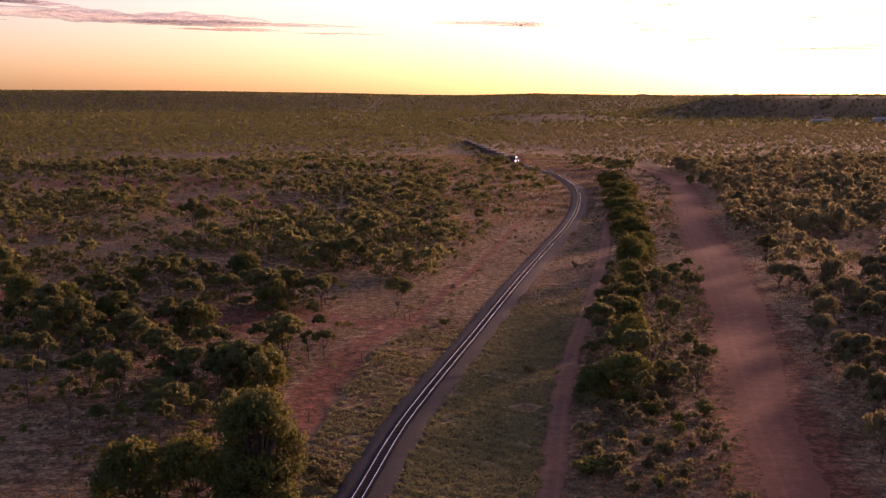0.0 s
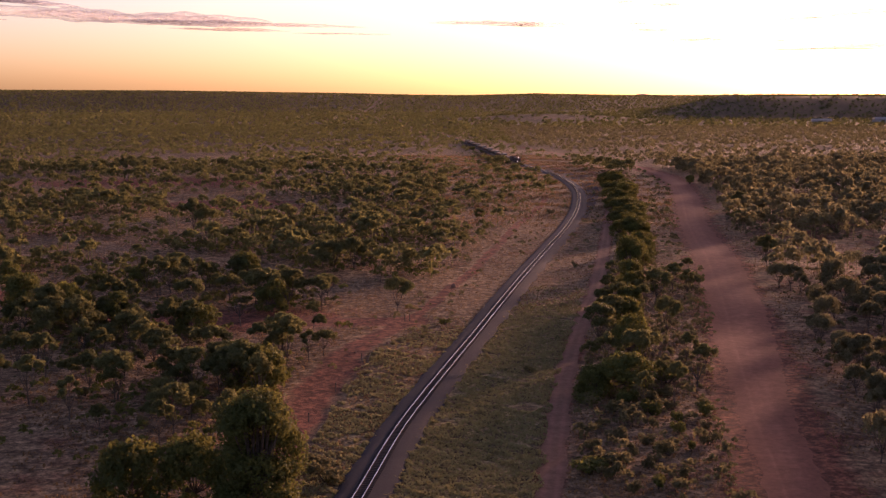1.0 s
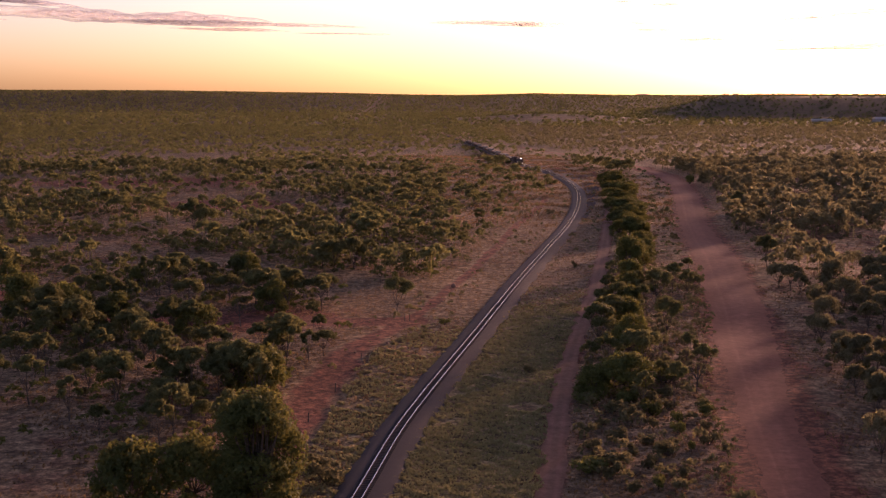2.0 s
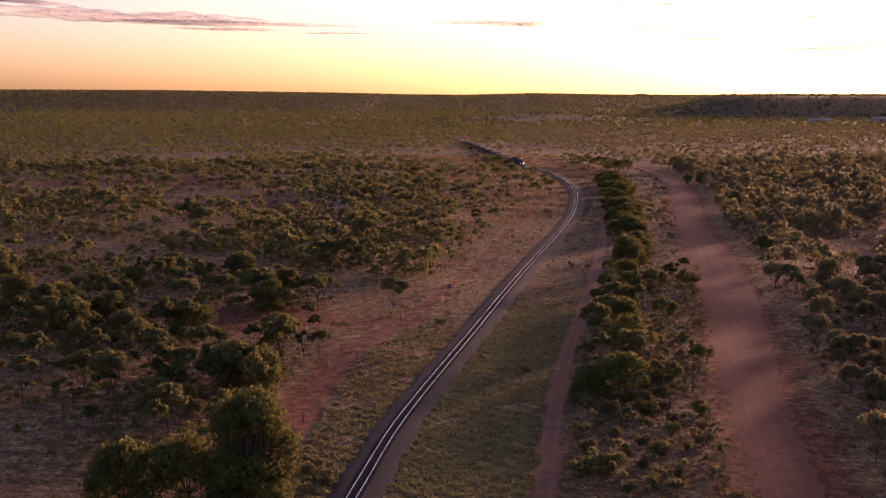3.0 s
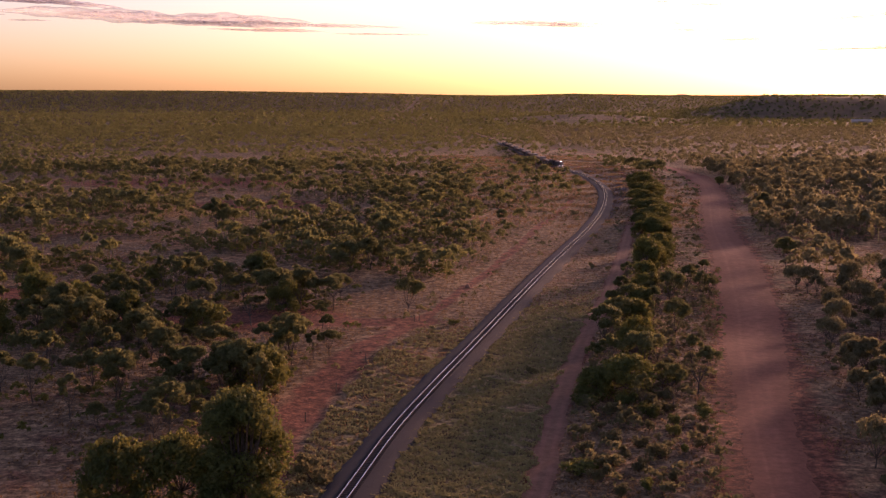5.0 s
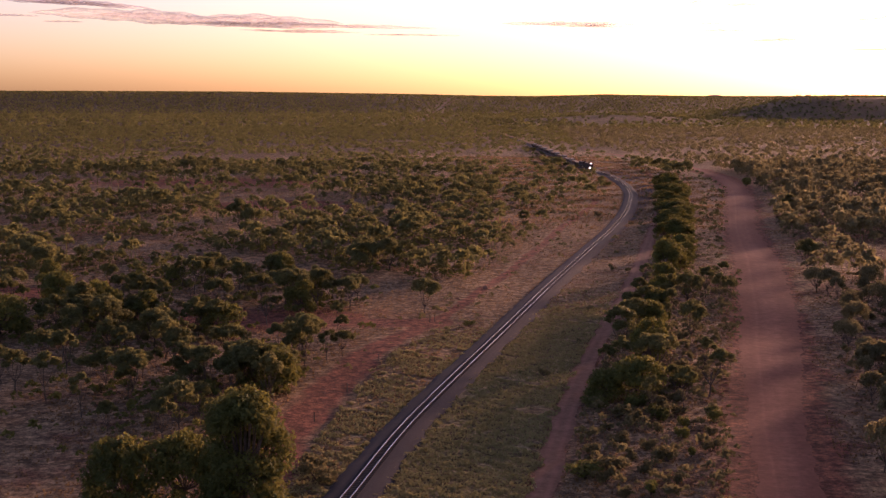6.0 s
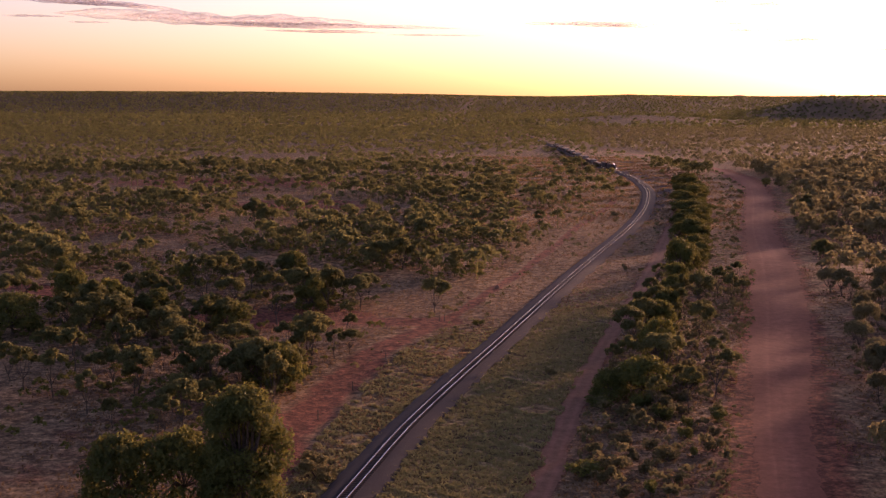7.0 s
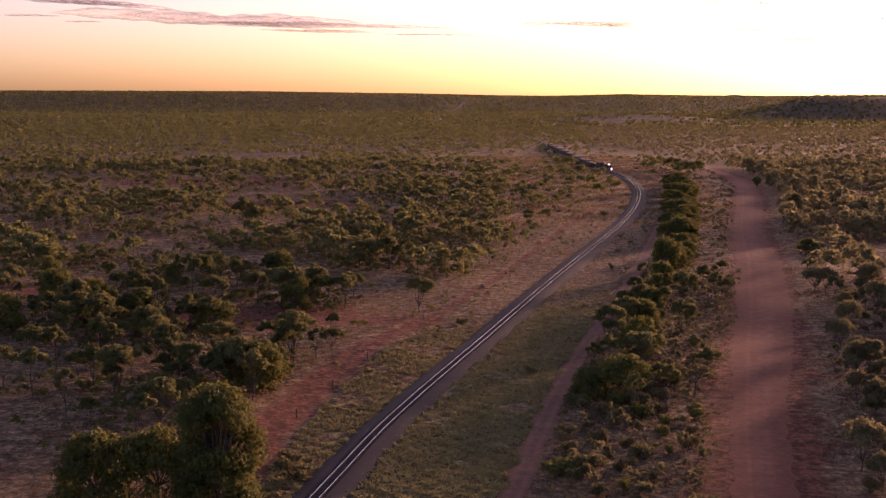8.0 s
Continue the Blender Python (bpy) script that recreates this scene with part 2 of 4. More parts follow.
spur = smooth_line(SPUR)


def near(line, x, y):
    x, y = np.asarray(x, float).ravel(), np.asarray(y, float).ravel()
    best = np.full(len(x), 1e9)
    for k in range(0, len(line), 2):
        best = np.minimum(best, (x - line[k, 0]) ** 2 + (y - line[k, 1]) ** 2)
    return np.sqrt(best)


RIDGE_X = [-3400, -1640, -1050, -390, -90, 90, 340, 640, 900, 1500, 3400]
RIDGE_Z = [62, 59, 57, 48, 41, 40, 46, 41, 40, 42, 45]


def bell(x, c, w):
    return np.exp(-((x - c) / w) ** 2)


def height(x, y):
    """The lie of the land."""
    x, y = np.asarray(x, float), np.asarray(y, float)
    z = 0.35 * np.sin(x * 0.045 + 1.0) * np.sin(y * 0.031) + 0.22 * np.sin(x * 0.11 + y * 0.07)
    quiet = np.clip(np.abs(side_of(track, x, y)) / 12 - 0.3, 0, 1)
    z = z * quiet
    rise = np.clip((y - 3000) / 1400, 0, 1)
    z = z + np.interp(x, RIDGE_X, RIDGE_Z) * rise * rise * (3 - 2 * rise)
    hill = 38 * bell(x, 675, 150) + 37 * bell(x, 930, 130) + 20 * bell(x, 800, 200) + 36 * bell(x, 1200, 190)
    z = z + np.minimum(hill, 43) * np.clip((y - 2350) / 260, 0, 1) * np.clip((3300 - y) / 500, 0, 1)
    z = z + 12 * bell(x, 200, 150) * bell(y, 2280, 150)
    return z


def wave(x, y, s, seed=0.0):
    """Cheap smooth noise in about -1..1."""
    return (np.sin(x / s + 1.3 + seed) * np.cos(y / s * 1.1 - 0.7 * seed) + np.sin((x * 0.6 + y * 0.8) / s * 1.7 + 2.1 * seed) * 0.7
            + np.sin((x * 0.9 - y * 0.5) / s * 2.9 + 0.4 + seed) * 0.45) / 1.8


# ---- ground ----
STRAW_BANDS = ((-190, 602, 42, 7), (-82, 556, 26, 7), (-80, 446, 14, 9), (-100, 318, 20, 22), (-205, 900, 60, 12), (-60, 700, 30, 8), (-10, 860, 35, 12), (-1500, 3750, 120, 60), (-118, 2530, 12, 200))


def build_ground():
    far_l, far_r = -130 - np.cumsum(4 * 1.09 ** np.arange(49)), 215 + np.cumsum(4 * 1.09 ** np.arange(49))
    xs = np.concatenate([far_l[::-1], np.arange(-130, 216, 1.6), far_r])
    xs = xs[(xs > -3600) & (xs < 3600)]
    ys = np.concatenate([-np.cumsum(6 * 1.2 ** np.arange(20))[::-1], np.arange(0, 110, 6), np.arange(110, 640, 2.2), 640 + np.cumsum(3 * 1.035 ** np.arange(115))])
    ys = ys[(ys > -900) & (ys < 4900)]
    X, Y = np.meshgrid(xs, ys)
    x, y = X.ravel(), Y.ravel()
    w, h = len(xs), len(ys)
    i = (np.arange(h - 1)[:, None] * w + np.arange(w - 1)).ravel()
    me = array_mesh("ground", np.stack([x, y, height(x, y)], 1), np.stack([i, i + 1, i + w + 1, i + w], 1), True)
    st, sl, sn, sr = side_of(track, x, y), side_of(leftline, x, y), side_of(lane, x, y), side_of(roadline, x, y)
    inside = (y < 760)
    verge = np.clip((st - 2.0) / 1.5, 0, 1) * np.clip((-sn - 1.0) / 2.5, 0, 1) * np.clip((300 - y) / 100, 0, 1)
    verge = np.maximum(verge, 0.6 * np.clip((-st - 2.2) / 1.5, 0, 1) * np.clip((sl - 4) / 3, 0, 1) * np.clip((250 - y) / 70, 0, 1))
    straw = np.clip((st + 22) / 10, 0, 1) * np.clip((-sn + 1) / 2, 0, 1) * inside * np.clip((y - 190) / 90, 0, 1)
    straw = np.maximum(straw, np.clip((sn - 2) / 4, 0, 1) * np.clip((-sr - 7) / 3, 0, 1) * 0.6 * inside)
    straw = np.maximum(straw, bell(x, -8, 14) * bell(y, 355, 45))
    straw = np.maximum(straw, 0.9 * bell(x, -30, 40) * bell(y, 290, 16))
    straw = np.maximum(straw, np.clip(1.3 - np.abs(st) / 40, 0, 1) * np.clip((y - 560) / 100, 0, 1) * np.clip((1250 - y) / 100, 0, 1))
    straw = np.maximum(straw, 1.4 * bell(st, np.interp(y, [560, 700, 1000], [30, 26, 17]), 4.5) * np.clip((y - 520) / 60, 0, 1) * np.clip((1150 - y) / 80, 0, 1))
    straw = np.maximum(straw, 1.2 * bell(x, 205, 100) * bell(y, 2170, 45))
    bare = np.maximum(np.clip(1.2 - np.abs(sn) / 2.8, 0, 1) * (y < 850), np.clip(1.2 - np.abs(sl) / np.interp(y, [200, 260], [5.5, 2.2]), 0, 1) * (y < 560))
    bare = np.maximum(bare, np.clip(1.3 - near(spur, x, y) / 7, 0, 1))
    bare = np.maximum(bare, bell(x, -38, 18) * bell(y, 252, 15) * 1.3)
    bare = np.maximum(bare, bell(x, -150, 95) * bell(y, 655, 42))
    bare = np.maximum(bare, 1.2 * bell(x, -92, 34) * bell(y, 520, 30))
    for px, py, wx, wy in STRAW_BANDS:
        straw = np.maximum(straw, 1.5 * bell(x, px, wx) * bell(y, py, wy))
    bare = np.maximum(bare, np.clip((st - 1) / 3, 0, 1) * np.clip((19 - st) / 5, 0, 1) * bell(y, 800, 170))
    # red earth road shoulders; the red beyond them paints in the hazy glow
    bare = np.maximum(bare, np.maximum(np.clip(1.5 - np.abs(sr) / 8.5, 0, 1), 0.35 * (sr > 0)) * (y < 800))
    # lighter straw and less scrub on the right hill stand in for haze
    straw = np.maximum(straw, 0.45 * bell(x, 850, 420) * bell(y, 2520, 190))
    scrub = np.clip((y - 850) / 500, 0, 1) * np.clip(np.abs(st) / 60, 0.2, 1)
    scrub = np.clip(scrub * (1 - 1.1 * bell(x, 205, 100) * bell(y, 2170, 45)) * (1 - 0.7 * bell(x, 850, 420) * bell(y, 2520, 190)), 0, 0.95)
    for name, v in (("scrub", scrub), ("verge", verge), ("straw", np.clip(straw, 0, 1)), ("bare", np.clip(bare, 0, 1))):
        float_attribute(me, name, v)
    return tagged(finish("ground", me, GROUND), "red earth plain with patches of dry grass", "ground", kind="structure")


def ribbon(name, line, offsets, zs, mat, edge_wobble=0.0, attr=None, seed=0.0, on_land=True, spread=None):
    """A strip of even cross-section along a line."""
    t = np.gradient(line, axis=0)
    t /= np.linalg.norm(t, axis=1)[:, None]
    nrm = np.stack([t[:, 1], -t[:, 0]], 1)
    k, m = len(line), len(offsets)
    s = np.arange(k) * np.hypot(*(line[1] - line[0]))
    V = np.empty((k, m, 3))
    for j, (o, z) in enumerate(zip(offsets, zs)):
        wob = edge_wobble * wave(s, s * 0 + 5 * np.sign(o), 3.0, seed + np.sign(o)) * abs(o / offsets[-1]) ** 3
        q = line + nrm * ((np.ones(k) if spread is None else spread) * o + wob)[:, None]
        V[:, j, :2] = q
        V[:, j, 2] = (height(q[:, 0], q[:, 1]) if on_land else 0) + z
    i = (np.arange(k - 1)[:, None] * m + np.arange(m - 1)).ravel()
    me = array_mesh(name, V.reshape(-1, 3), np.stack([i, i + 1, i + m + 1, i + m], 1), True)
    if attr is not None:
        float_attribute(me, attr[0], np.tile(attr[1], k))
    return finish(name, me, mat)


build_ground()
ro = np.linspace(-5.6, 5.6, 24)
worn = 0.9 * bell(ro, -2.3, 0.35) + 0.55 * bell(ro, -0.4, 0.8) + 0.7 * bell(ro, 1.3, 0.7) + 0.3 * bell(ro, 0, 3)
road_width = np.interp(roadline[:, 1], [138, 187, 232, 304, 360, 437, 560, 670, 770, 1100], [0.70, 0.80, 1.12, 1.22, 1.15, 0.95, 1.12, 0.9, 0.7, 0.5])
tagged(ribbon("road", roadline, ro, [-0.04, 0.005] + list(0.028 - 0.0006 * ro[2:-2] ** 2) + [0.005, -0.04], ROAD, 1.3, ("worn", worn), spread=road_width),
       "wide graded red dirt road with worn wheel tracks", "road", kind="structure")

ln = np.linspace(-1.9, 1.9, 13)
tagged(ribbon("lane", lane[(lane[:, 1] > 90) & (lane[:, 1] < 620)], ln, [-0.03] + [0.012 - 0.02 * float(bell(abs(v), 0.8, 0.25)) + 0.006 for v in ln[1:-1]] + [-0.03], LANE_DIRT, 0.6,
              ("worn", 1.6 * bell(np.abs(ln), 0.8, 0.32)), 7.0), "two-wheel dirt lane beside the railway verge", "lane", kind="structure")


# ---- railway ----
TOP = 0.62      # rail top above the ground


def build_railway():
    rw = tagged(ribbon("railway_track", track, [-3.5, -2.9, -1.5, 0, 1.5, 3.2, 3.8], [-0.08, 0.28, 0.38, 0.38, 0.38, 0.30, -0.08], BALLAST, 0.4, None, 2.0, False),
                "single narrow-gauge railway track on dark grey ballast", "railway", kind="structure")
    for sgn in (-1, 1):
        c = sgn * 0.568
        r = ribbon("rail", track, [c - 0.065, c - 0.02, c - 0.02, c - 0.036, c - 0.036, c + 0.036, c + 0.036, c + 0.02, c + 0.02, c + 0.065],
                   [0.47, 0.485, TOP - 0.05, TOP - 0.035, TOP, TOP, TOP - 0.035, TOP - 0.05, 0.485, 0.47], RAIL, on_land=False)
        r.data.materials.append(RUST)
        cols = np.tile([1, 1, 1, 1, 0, 1, 1, 1, 1], len(track) - 1).astype(np.int32)
        r.data.polygons.foreach_set("material_index", cols)
        r.data.polygons.foreach_set("use_smooth", np.zeros(len(cols), bool))
        r.parent = rw
        r["label"] = "polished steel rail"
    return rw


RAILWAY = build_railway()


def build_apron():
    """Dark gravel spread beside the track on the outside of the bend."""
    line = track[(track[:, 1] > 430) & (track[:, 1] < 960)]
    t = np.gradient(line, axis=0)
    t /= np.linalg.norm(t, axis=1)[:, None]
    wide = np.interp(line[:, 1], [430, 500, 560, 640, 720, 850, 960], [0.4, 3.0, 6.0, 11.0, 13.0, 9.0, 1.0])
    mid = line + np.stack([t[:, 1], -t[:, 0]], 1) * (3.3 + wide / 2)[:, None]
    u = np.linspace(-0.5, 0.5, 7)
    tagged(ribbon("gravel_apron", mid, u, [-0.05, 0.05, 0.07, 0.08, 0.07, 0.05, -0.05], GRAVEL, 1.1, None, 4.0, spread=wide),
           "dark grey-brown gravel apron beside the railway bend", "gravel", kind="structure")


build_apron()

# ---- vegetation ----
def leaf_sprays(rng, centres, radii, count, size, squash=0.75, up=0.25):
    """Leaf sprays scattered through the shells of round clumps: arrays of vertices and faces."""
    centres, radii = np.asarray(centres, float), np.asarray(radii, float)
    pick = rng.choice(len(centres), count, p=radii ** 2 / (radii ** 2).sum())
    d = rng.normal(size=(count, 3))
    d[:, 2] += up
    d /= np.linalg.norm(d, axis=1)[:, None]
    rad = radii[pick] * rng.uniform(0.55, 1.05, count) * (1 + 0.18 * np.sin(d[:, 0] * 5 + pick) * np.cos(d[:, 1] * 4))
    c = centres[pick] + d * rad[:, None] * [1, 1, squash]
    n = d * 0.85 + rng.normal(size=(count, 3)) * 0.48
    n /= np.linalg.norm(n, axis=1)[:, None]
    a = np.cross(n, rng.normal(size=(count, 3)))
    a /= np.linalg.norm(a, axis=1)[:, None]
    b = np.cross(n, a)
    s = size * rng.uniform(0.6, 1.3, count)[:, None]
    a, b = a * s, b * s * 0.72
    sag = n * s * 0.25
    V = np.stack([c - a - sag, c + a * 0.55 + b, c + a * 0.5 - b], 1).reshape(-1, 3)
    return V, np.arange(count * 3).reshape(-1, 3)


def crown_plan(rng, h, w, low, lobes, fat=1.0, dome=2.0):
    """Centres and radii of the clumps that make a crown."""
    cs, rs = [], []
    for k in range(lobes):
        out = math.sqrt((k + 0.3) / lobes) * rng.uniform(0.85, 1.1)
        ang = k * 2.4 + rng.uniform(-0.5, 0.5)
        r = w * rng.uniform(0.115, 0.19) * fat
        reach = (w * 0.5 - r * 0.6) * out
        z = h - r * 0.7 - (h - low - r) * min(out, 1.0) ** dome * rng.uniform(0.55 if dome < 2.5 else 0.15, 1.0) - (h - low) * rng.uniform(0, 0.12)
        if dome >= 2.5 and k % 2:
            z = low + r * 0.5 + (z - low - r * 0.5) * rng.uniform(0.05, 0.95)
            reach = (w * 0.5 - r * 0.6) * rng.uniform(0.7, 1.0)
        cs.append((reach * math.cos(ang), reach * math.sin(ang), z))
        rs.append(r)
    return np.array(cs), np.array(rs)


def trunk_mesh(rng, h, cs, rs, girth):
    bm = bmesh.new()
    fork = Vector((rng.uniform(-0.3, 0.3), rng.uniform(-0.3, 0.3), h * rng.uniform(0.14, 0.26)))
    mid = fork * 0.5 + Vector((rng.uniform(-0.15, 0.15), rng.uniform(-0.15, 0.15), 0))
    tube(bm, (0, 0, -0.3), mid, girth * 1.25, girth, 8)
    tube(bm, mid, fork, girth, girth * 0.8, 8)
    for c, r in zip(cs, rs):
        c = Vector(c)
        bend = fork.lerp(c, 0.5) + Vector((rng.uniform(-0.3, 0.3), rng.uniform(-0.3, 0.3), -0.12 * (c - fork).length))
        tube(bm, fork, bend, girth * 0.5, girth * 0.32, 5)
        tube(bm, bend, c, girth * 0.32, girth * 0.12, 5)
    return bm


def build_tree(name, label, category, group, h, w, low, lobes, leaves, size, leaf, girth, seed, fat=1.0, dome=2.0):
    rng = np.random.default_rng(seed)
    cs, rs = crown_plan(rng, h, w, low, lobes, fat, dome)
    tree = thing(name, label, category, group)
    part("trunk", trunk_mesh(rng, h, cs, rs, girth), BARK, tree)
    V, F = leaf_sprays(rng, cs, rs, leaves, size)
    finish("crown", array_mesh("crown", V, F), leaf, tree)
    return tree


def build_shrub(name, label, group, h, w, leaves, size, leaf, seed):
    rng = np.random.default_rng(seed)
    n = 5
    cs = np.stack([rng.uniform(-0.3, 0.3, n) * w, rng.uniform(-0.3, 0.3, n) * w, rng.uniform(0.3, 0.7, n) * h], 1)
    rs = np.full(n, min(w, h) * 0.33)
    shrub = thing(name, label, "shrub", group)
    bm = bmesh.new()
    for c in cs:
        tube(bm, (0, 0, -0.1), Vector(c), 0.07, 0.03, 5)
    part("stem", bm, BARK, shrub)
    V, F = leaf_sprays(rng, cs, rs, leaves, size, 0.85)
    finish("crown", array_mesh("crown", V, F), leaf, shrub)
    return shrub


GUM_LABEL = "open-crowned olive-green gum tree on dry red ground"
ROW_LABEL = "dense dark green tree in the row beside the dirt road"
SHRUB_LABEL = "low dusty green shrub in dry grass"
GUM_SHAPES = [(5.0, 5.0, 6, 800), (6.2, 4.3, 9, 1250), (7.2, 4.6, 10, 1450), (5.0, 5.3, 6, 800), (6.6, 3.6, 10, 1350), (7.8, 4.9, 11, 1550), (5.4, 4.2, 7, 1000)]
GUMS = [build_tree("gum_tree", GUM_LABEL, "tree", "woodland trees", 8.0, gw, low, lobes, count * 2, 0.23, LEAF_GUM, 0.12, 10 + k)
        for k, (gw, low, lobes, count) in enumerate(GUM_SHAPES)]
# trees beyond the road, lightened by haze painted into their leaves
HAZED = [build_tree("dusty_tree", "flat-crowned tree with the haze put into its leaf colour", "tree", "dusty trees beyond the road", 6.0, 6.0 + k, 3.0, 9 + 2 * k, 1900, 0.24, LEAF_HAZED, 0.11, 80 + k) for k in range(3)]
ROWS = [build_tree("row_tree", ROW_LABEL, "tree", "roadside tree row", 8.0, 9.0, 0.2, 26, 4800, 0.28, LEAF_DENSE, 0.2, 30 + k, (1.1, 1.25, 1.0)[k], 2.6) for k in range(3)]
SHRUBS = [build_shrub("shrub", SHRUB_LABEL, "scattered shrubs", 2.0, 3.0, 620, 0.17, (LEAF_DRY, LEAF_DENSE)[k == 1], 50 + k) for k in range(3)]
BIG = build_tree("tall_tree", "tall dense tree with a rounded golden-lit crown", "tree", "", 15.0, 10.5, -1.5, 84, 26000, 0.23, LEAF_DENSE, 0.32, 71, 1.1, 2.6)
used = set()


def plant(proto, x, y, h, w=None, spin=0.0, label=""):
    """Stand a copy of a tree on the ground; the first one of a kind is moved, not copied."""
    base_h = {"gum_tree": 8.0, "row_tree": 8.0, "dusty_tree": 6.0, "shrub": 2.0, "tall_tree": 15.0}[proto.name.split(".")[0]]
    s = h / base_h
    z = float(height(x, y))
    if proto.name in used:
        ob = copy_thing(proto, pose(x, y, z, 0, 0, spin))
    else:
        used.add(proto.name)
        ob = proto
        ob.matrix_basis = pose(x, y, z, 0, 0, spin)
    sw = s if w is None else w
    ob.scale = (sw, sw, s)
    if label:
        ob["label"] = label
    return ob


plant(BIG, -20.8, 132.6, 15.2)
# trees known one by one: place, height, crown scale
plant(ROWS[0], -34.8, 131.5, 9.8, 1.1, 40, "dense green tree beside a taller one")
plant(ROWS[1], -28.2, 133.5, 9.4, 0.85, 200, "dense green tree beside a taller one")
KNOWN_GUMS = [(-49.2, 233, 8.4), (-71.3, 257, 9.2), (-9.8, 261.5, 8.0), (-37.9, 288, 7.0), (-23.9, 325, 9.5), (-29, 322, 9.0), (-20, 330, 8.2), (-33, 330, 8),
              (-84.9, 413, 12.2), (-80, 409, 9.5), (-24, 213, 5.6), (-29, 214, 6.4), (-21.5, 216, 5.0), (-67, 258, 8.5),
              (113, 462, 10.8), (88, 328, 9), (105.5, 431, 7), (42.7, 209, 5.8), (13, 436, 6.5), (-55, 262, 8)]
KNOWN_ROWS = [(24.0, 188, 5.4, 0.72), (29.0, 190, 7.0, 1.05), (33.6, 215, 8.2, 0.8), (36.6, 238, 7.6, 0.7), (39.5, 256, 7.2, 0.7), (42.5, 275, 7.5, 0.62), (46.5, 298, 7.2, 0.7),
              (50, 323, 10.4, 0.85), (54.6, 338, 7.5, 0.7), (57, 362, 7.5, 0.75), (62, 395, 8.4, 1.0), (66.5, 425, 7.8, 0.95), (70.5, 455, 8.2, 1.0), (75.5, 490, 8.2, 1.05),
              (77.5, 520, 8, 0.95), (81, 550, 8.4, 1.0), (84.5, 585, 8, 1.0), (87, 620, 8.4, 1.0), (88.5, 655, 7.6, 0.95), (75.5, 505, 7.6, 0.95), (68, 440, 7, 0.9), (-29, 189, 8.6, 1.0), (-33, 193, 8, 0.9)]
KNOWN_GUMS += [(-70, 186, 7.5), (-63, 181, 8.2), (-56, 188, 7.0), (-50, 183, 8.0), (-44, 191, 7.6), (-39, 186, 8.4), (-36, 197, 7.2), (-66, 197, 8.5), (-58, 202, 7.8),
               (-47, 200, 8.2), (-73, 205, 7.0), (-29, 200, 5.5), (-53, 212, 8.0), (-41, 210, 7.4), (-64, 214, 7.7), (-33, 214, 7.0), (-75, 192, 6.8), (-60, 192, 5.0), (-34, 183, 6.0)]
for k, (x, y, h) in enumerate(KNOWN_GUMS):
    plant(GUMS[k % 7], x, y, h, None, 67 * k)
ROW_JITTER = np.random.default_rng(29)
KNOWN_ROWS += [(x + 4.0, y + 9.0, h * 0.82, w * 0.85) for x, y, h, w in KNOWN_ROWS if y > 300]
KNOWN_ROWS += [(x - 3.0, y + 5.0, h * 0.75, w * 0.9) for x, y, h, w in KNOWN_ROWS if y > 380 and w > 0.86]
KNOWN_ROWS = [(x + ROW_JITTER.uniform(-1.6, 1.6) * (y > 330), y + ROW_JITTER.uniform(-4, 4) * (y > 330), h * (ROW_JITTER.uniform(0.78, 1.12) if y > 330 else 1.0), w * (ROW_JITTER.uniform(0.8, 1.25) if y > 330 else 1.0)) for x, y, h, w in KNOWN_ROWS]
for k, (x, y, h, w) in enumerate(KNOWN_ROWS):
    plant(ROWS[k % 3], x, y, h, w, 97 * k)
KNOWN_SHRUBS = [(25, 178, 2.4), (28, 181, 2.8), (31, 183, 2.6), (34, 180, 2.2), (22, 182, 2.0), (27, 173, 2.0), (35, 188, 2.4), (37, 196, 2.8), (39, 203, 2.4), (30, 169, 1.8), (34, 172, 1.6), (23, 170, 1.5),
                (28, 161, 1.6), (33, 157, 1.4), (25, 156, 1.8), (37, 168, 1.4), (39, 176, 1.8), (22, 152, 2.4), (30, 146, 1.4), (26, 142, 1.6), (35, 148, 1.2), (51, 812, 2.6), (72, 700, 2.0),
                (14.7, 203, 1.5), (29.7, 155, 2.2), (18.5, 149, 2.6), (21, 146, 2.4), (26, 150, 1.6), (0.4, 246.5, 1.6), (-14.4, 144, 2.4), (-15.8, 149, 1.8), (33, 166, 2.0), (36, 160, 1.8),
                (24, 164, 2.2), (57, 638, 3.2), (36, 330, 1.6), (-4, 232, 1.0), (31, 176, 2.4), (20, 158, 1.6), (23, 141, 2.2), (130, 640, 5.0), (138, 645, 4.5), (42, 480, 2.2)]
for k, (x, y, h) in enumerate(KNOWN_SHRUBS):
    plant(SHRUBS[k % 3], x, y, h * (0.75 + 0.5 * ((k * 37) % 11) / 10), h / 2 * (0.7 + 0.9 * ((k * 29) % 13) / 12), 53 * k)

bank = np.random.default_rng(41)
for k in range(34):
    y = bank.uniform(815, 1080)
    x = np.interp(y, track[:, 1], track[:, 0]) - bank.uniform(5, 16)
    h = bank.uniform(1.3, 3.0)
    plant(SHRUBS[k % 3], float(x), float(y), float(h), float(h / 2 * bank.uniform(0.9, 1.5)), 40 * k)


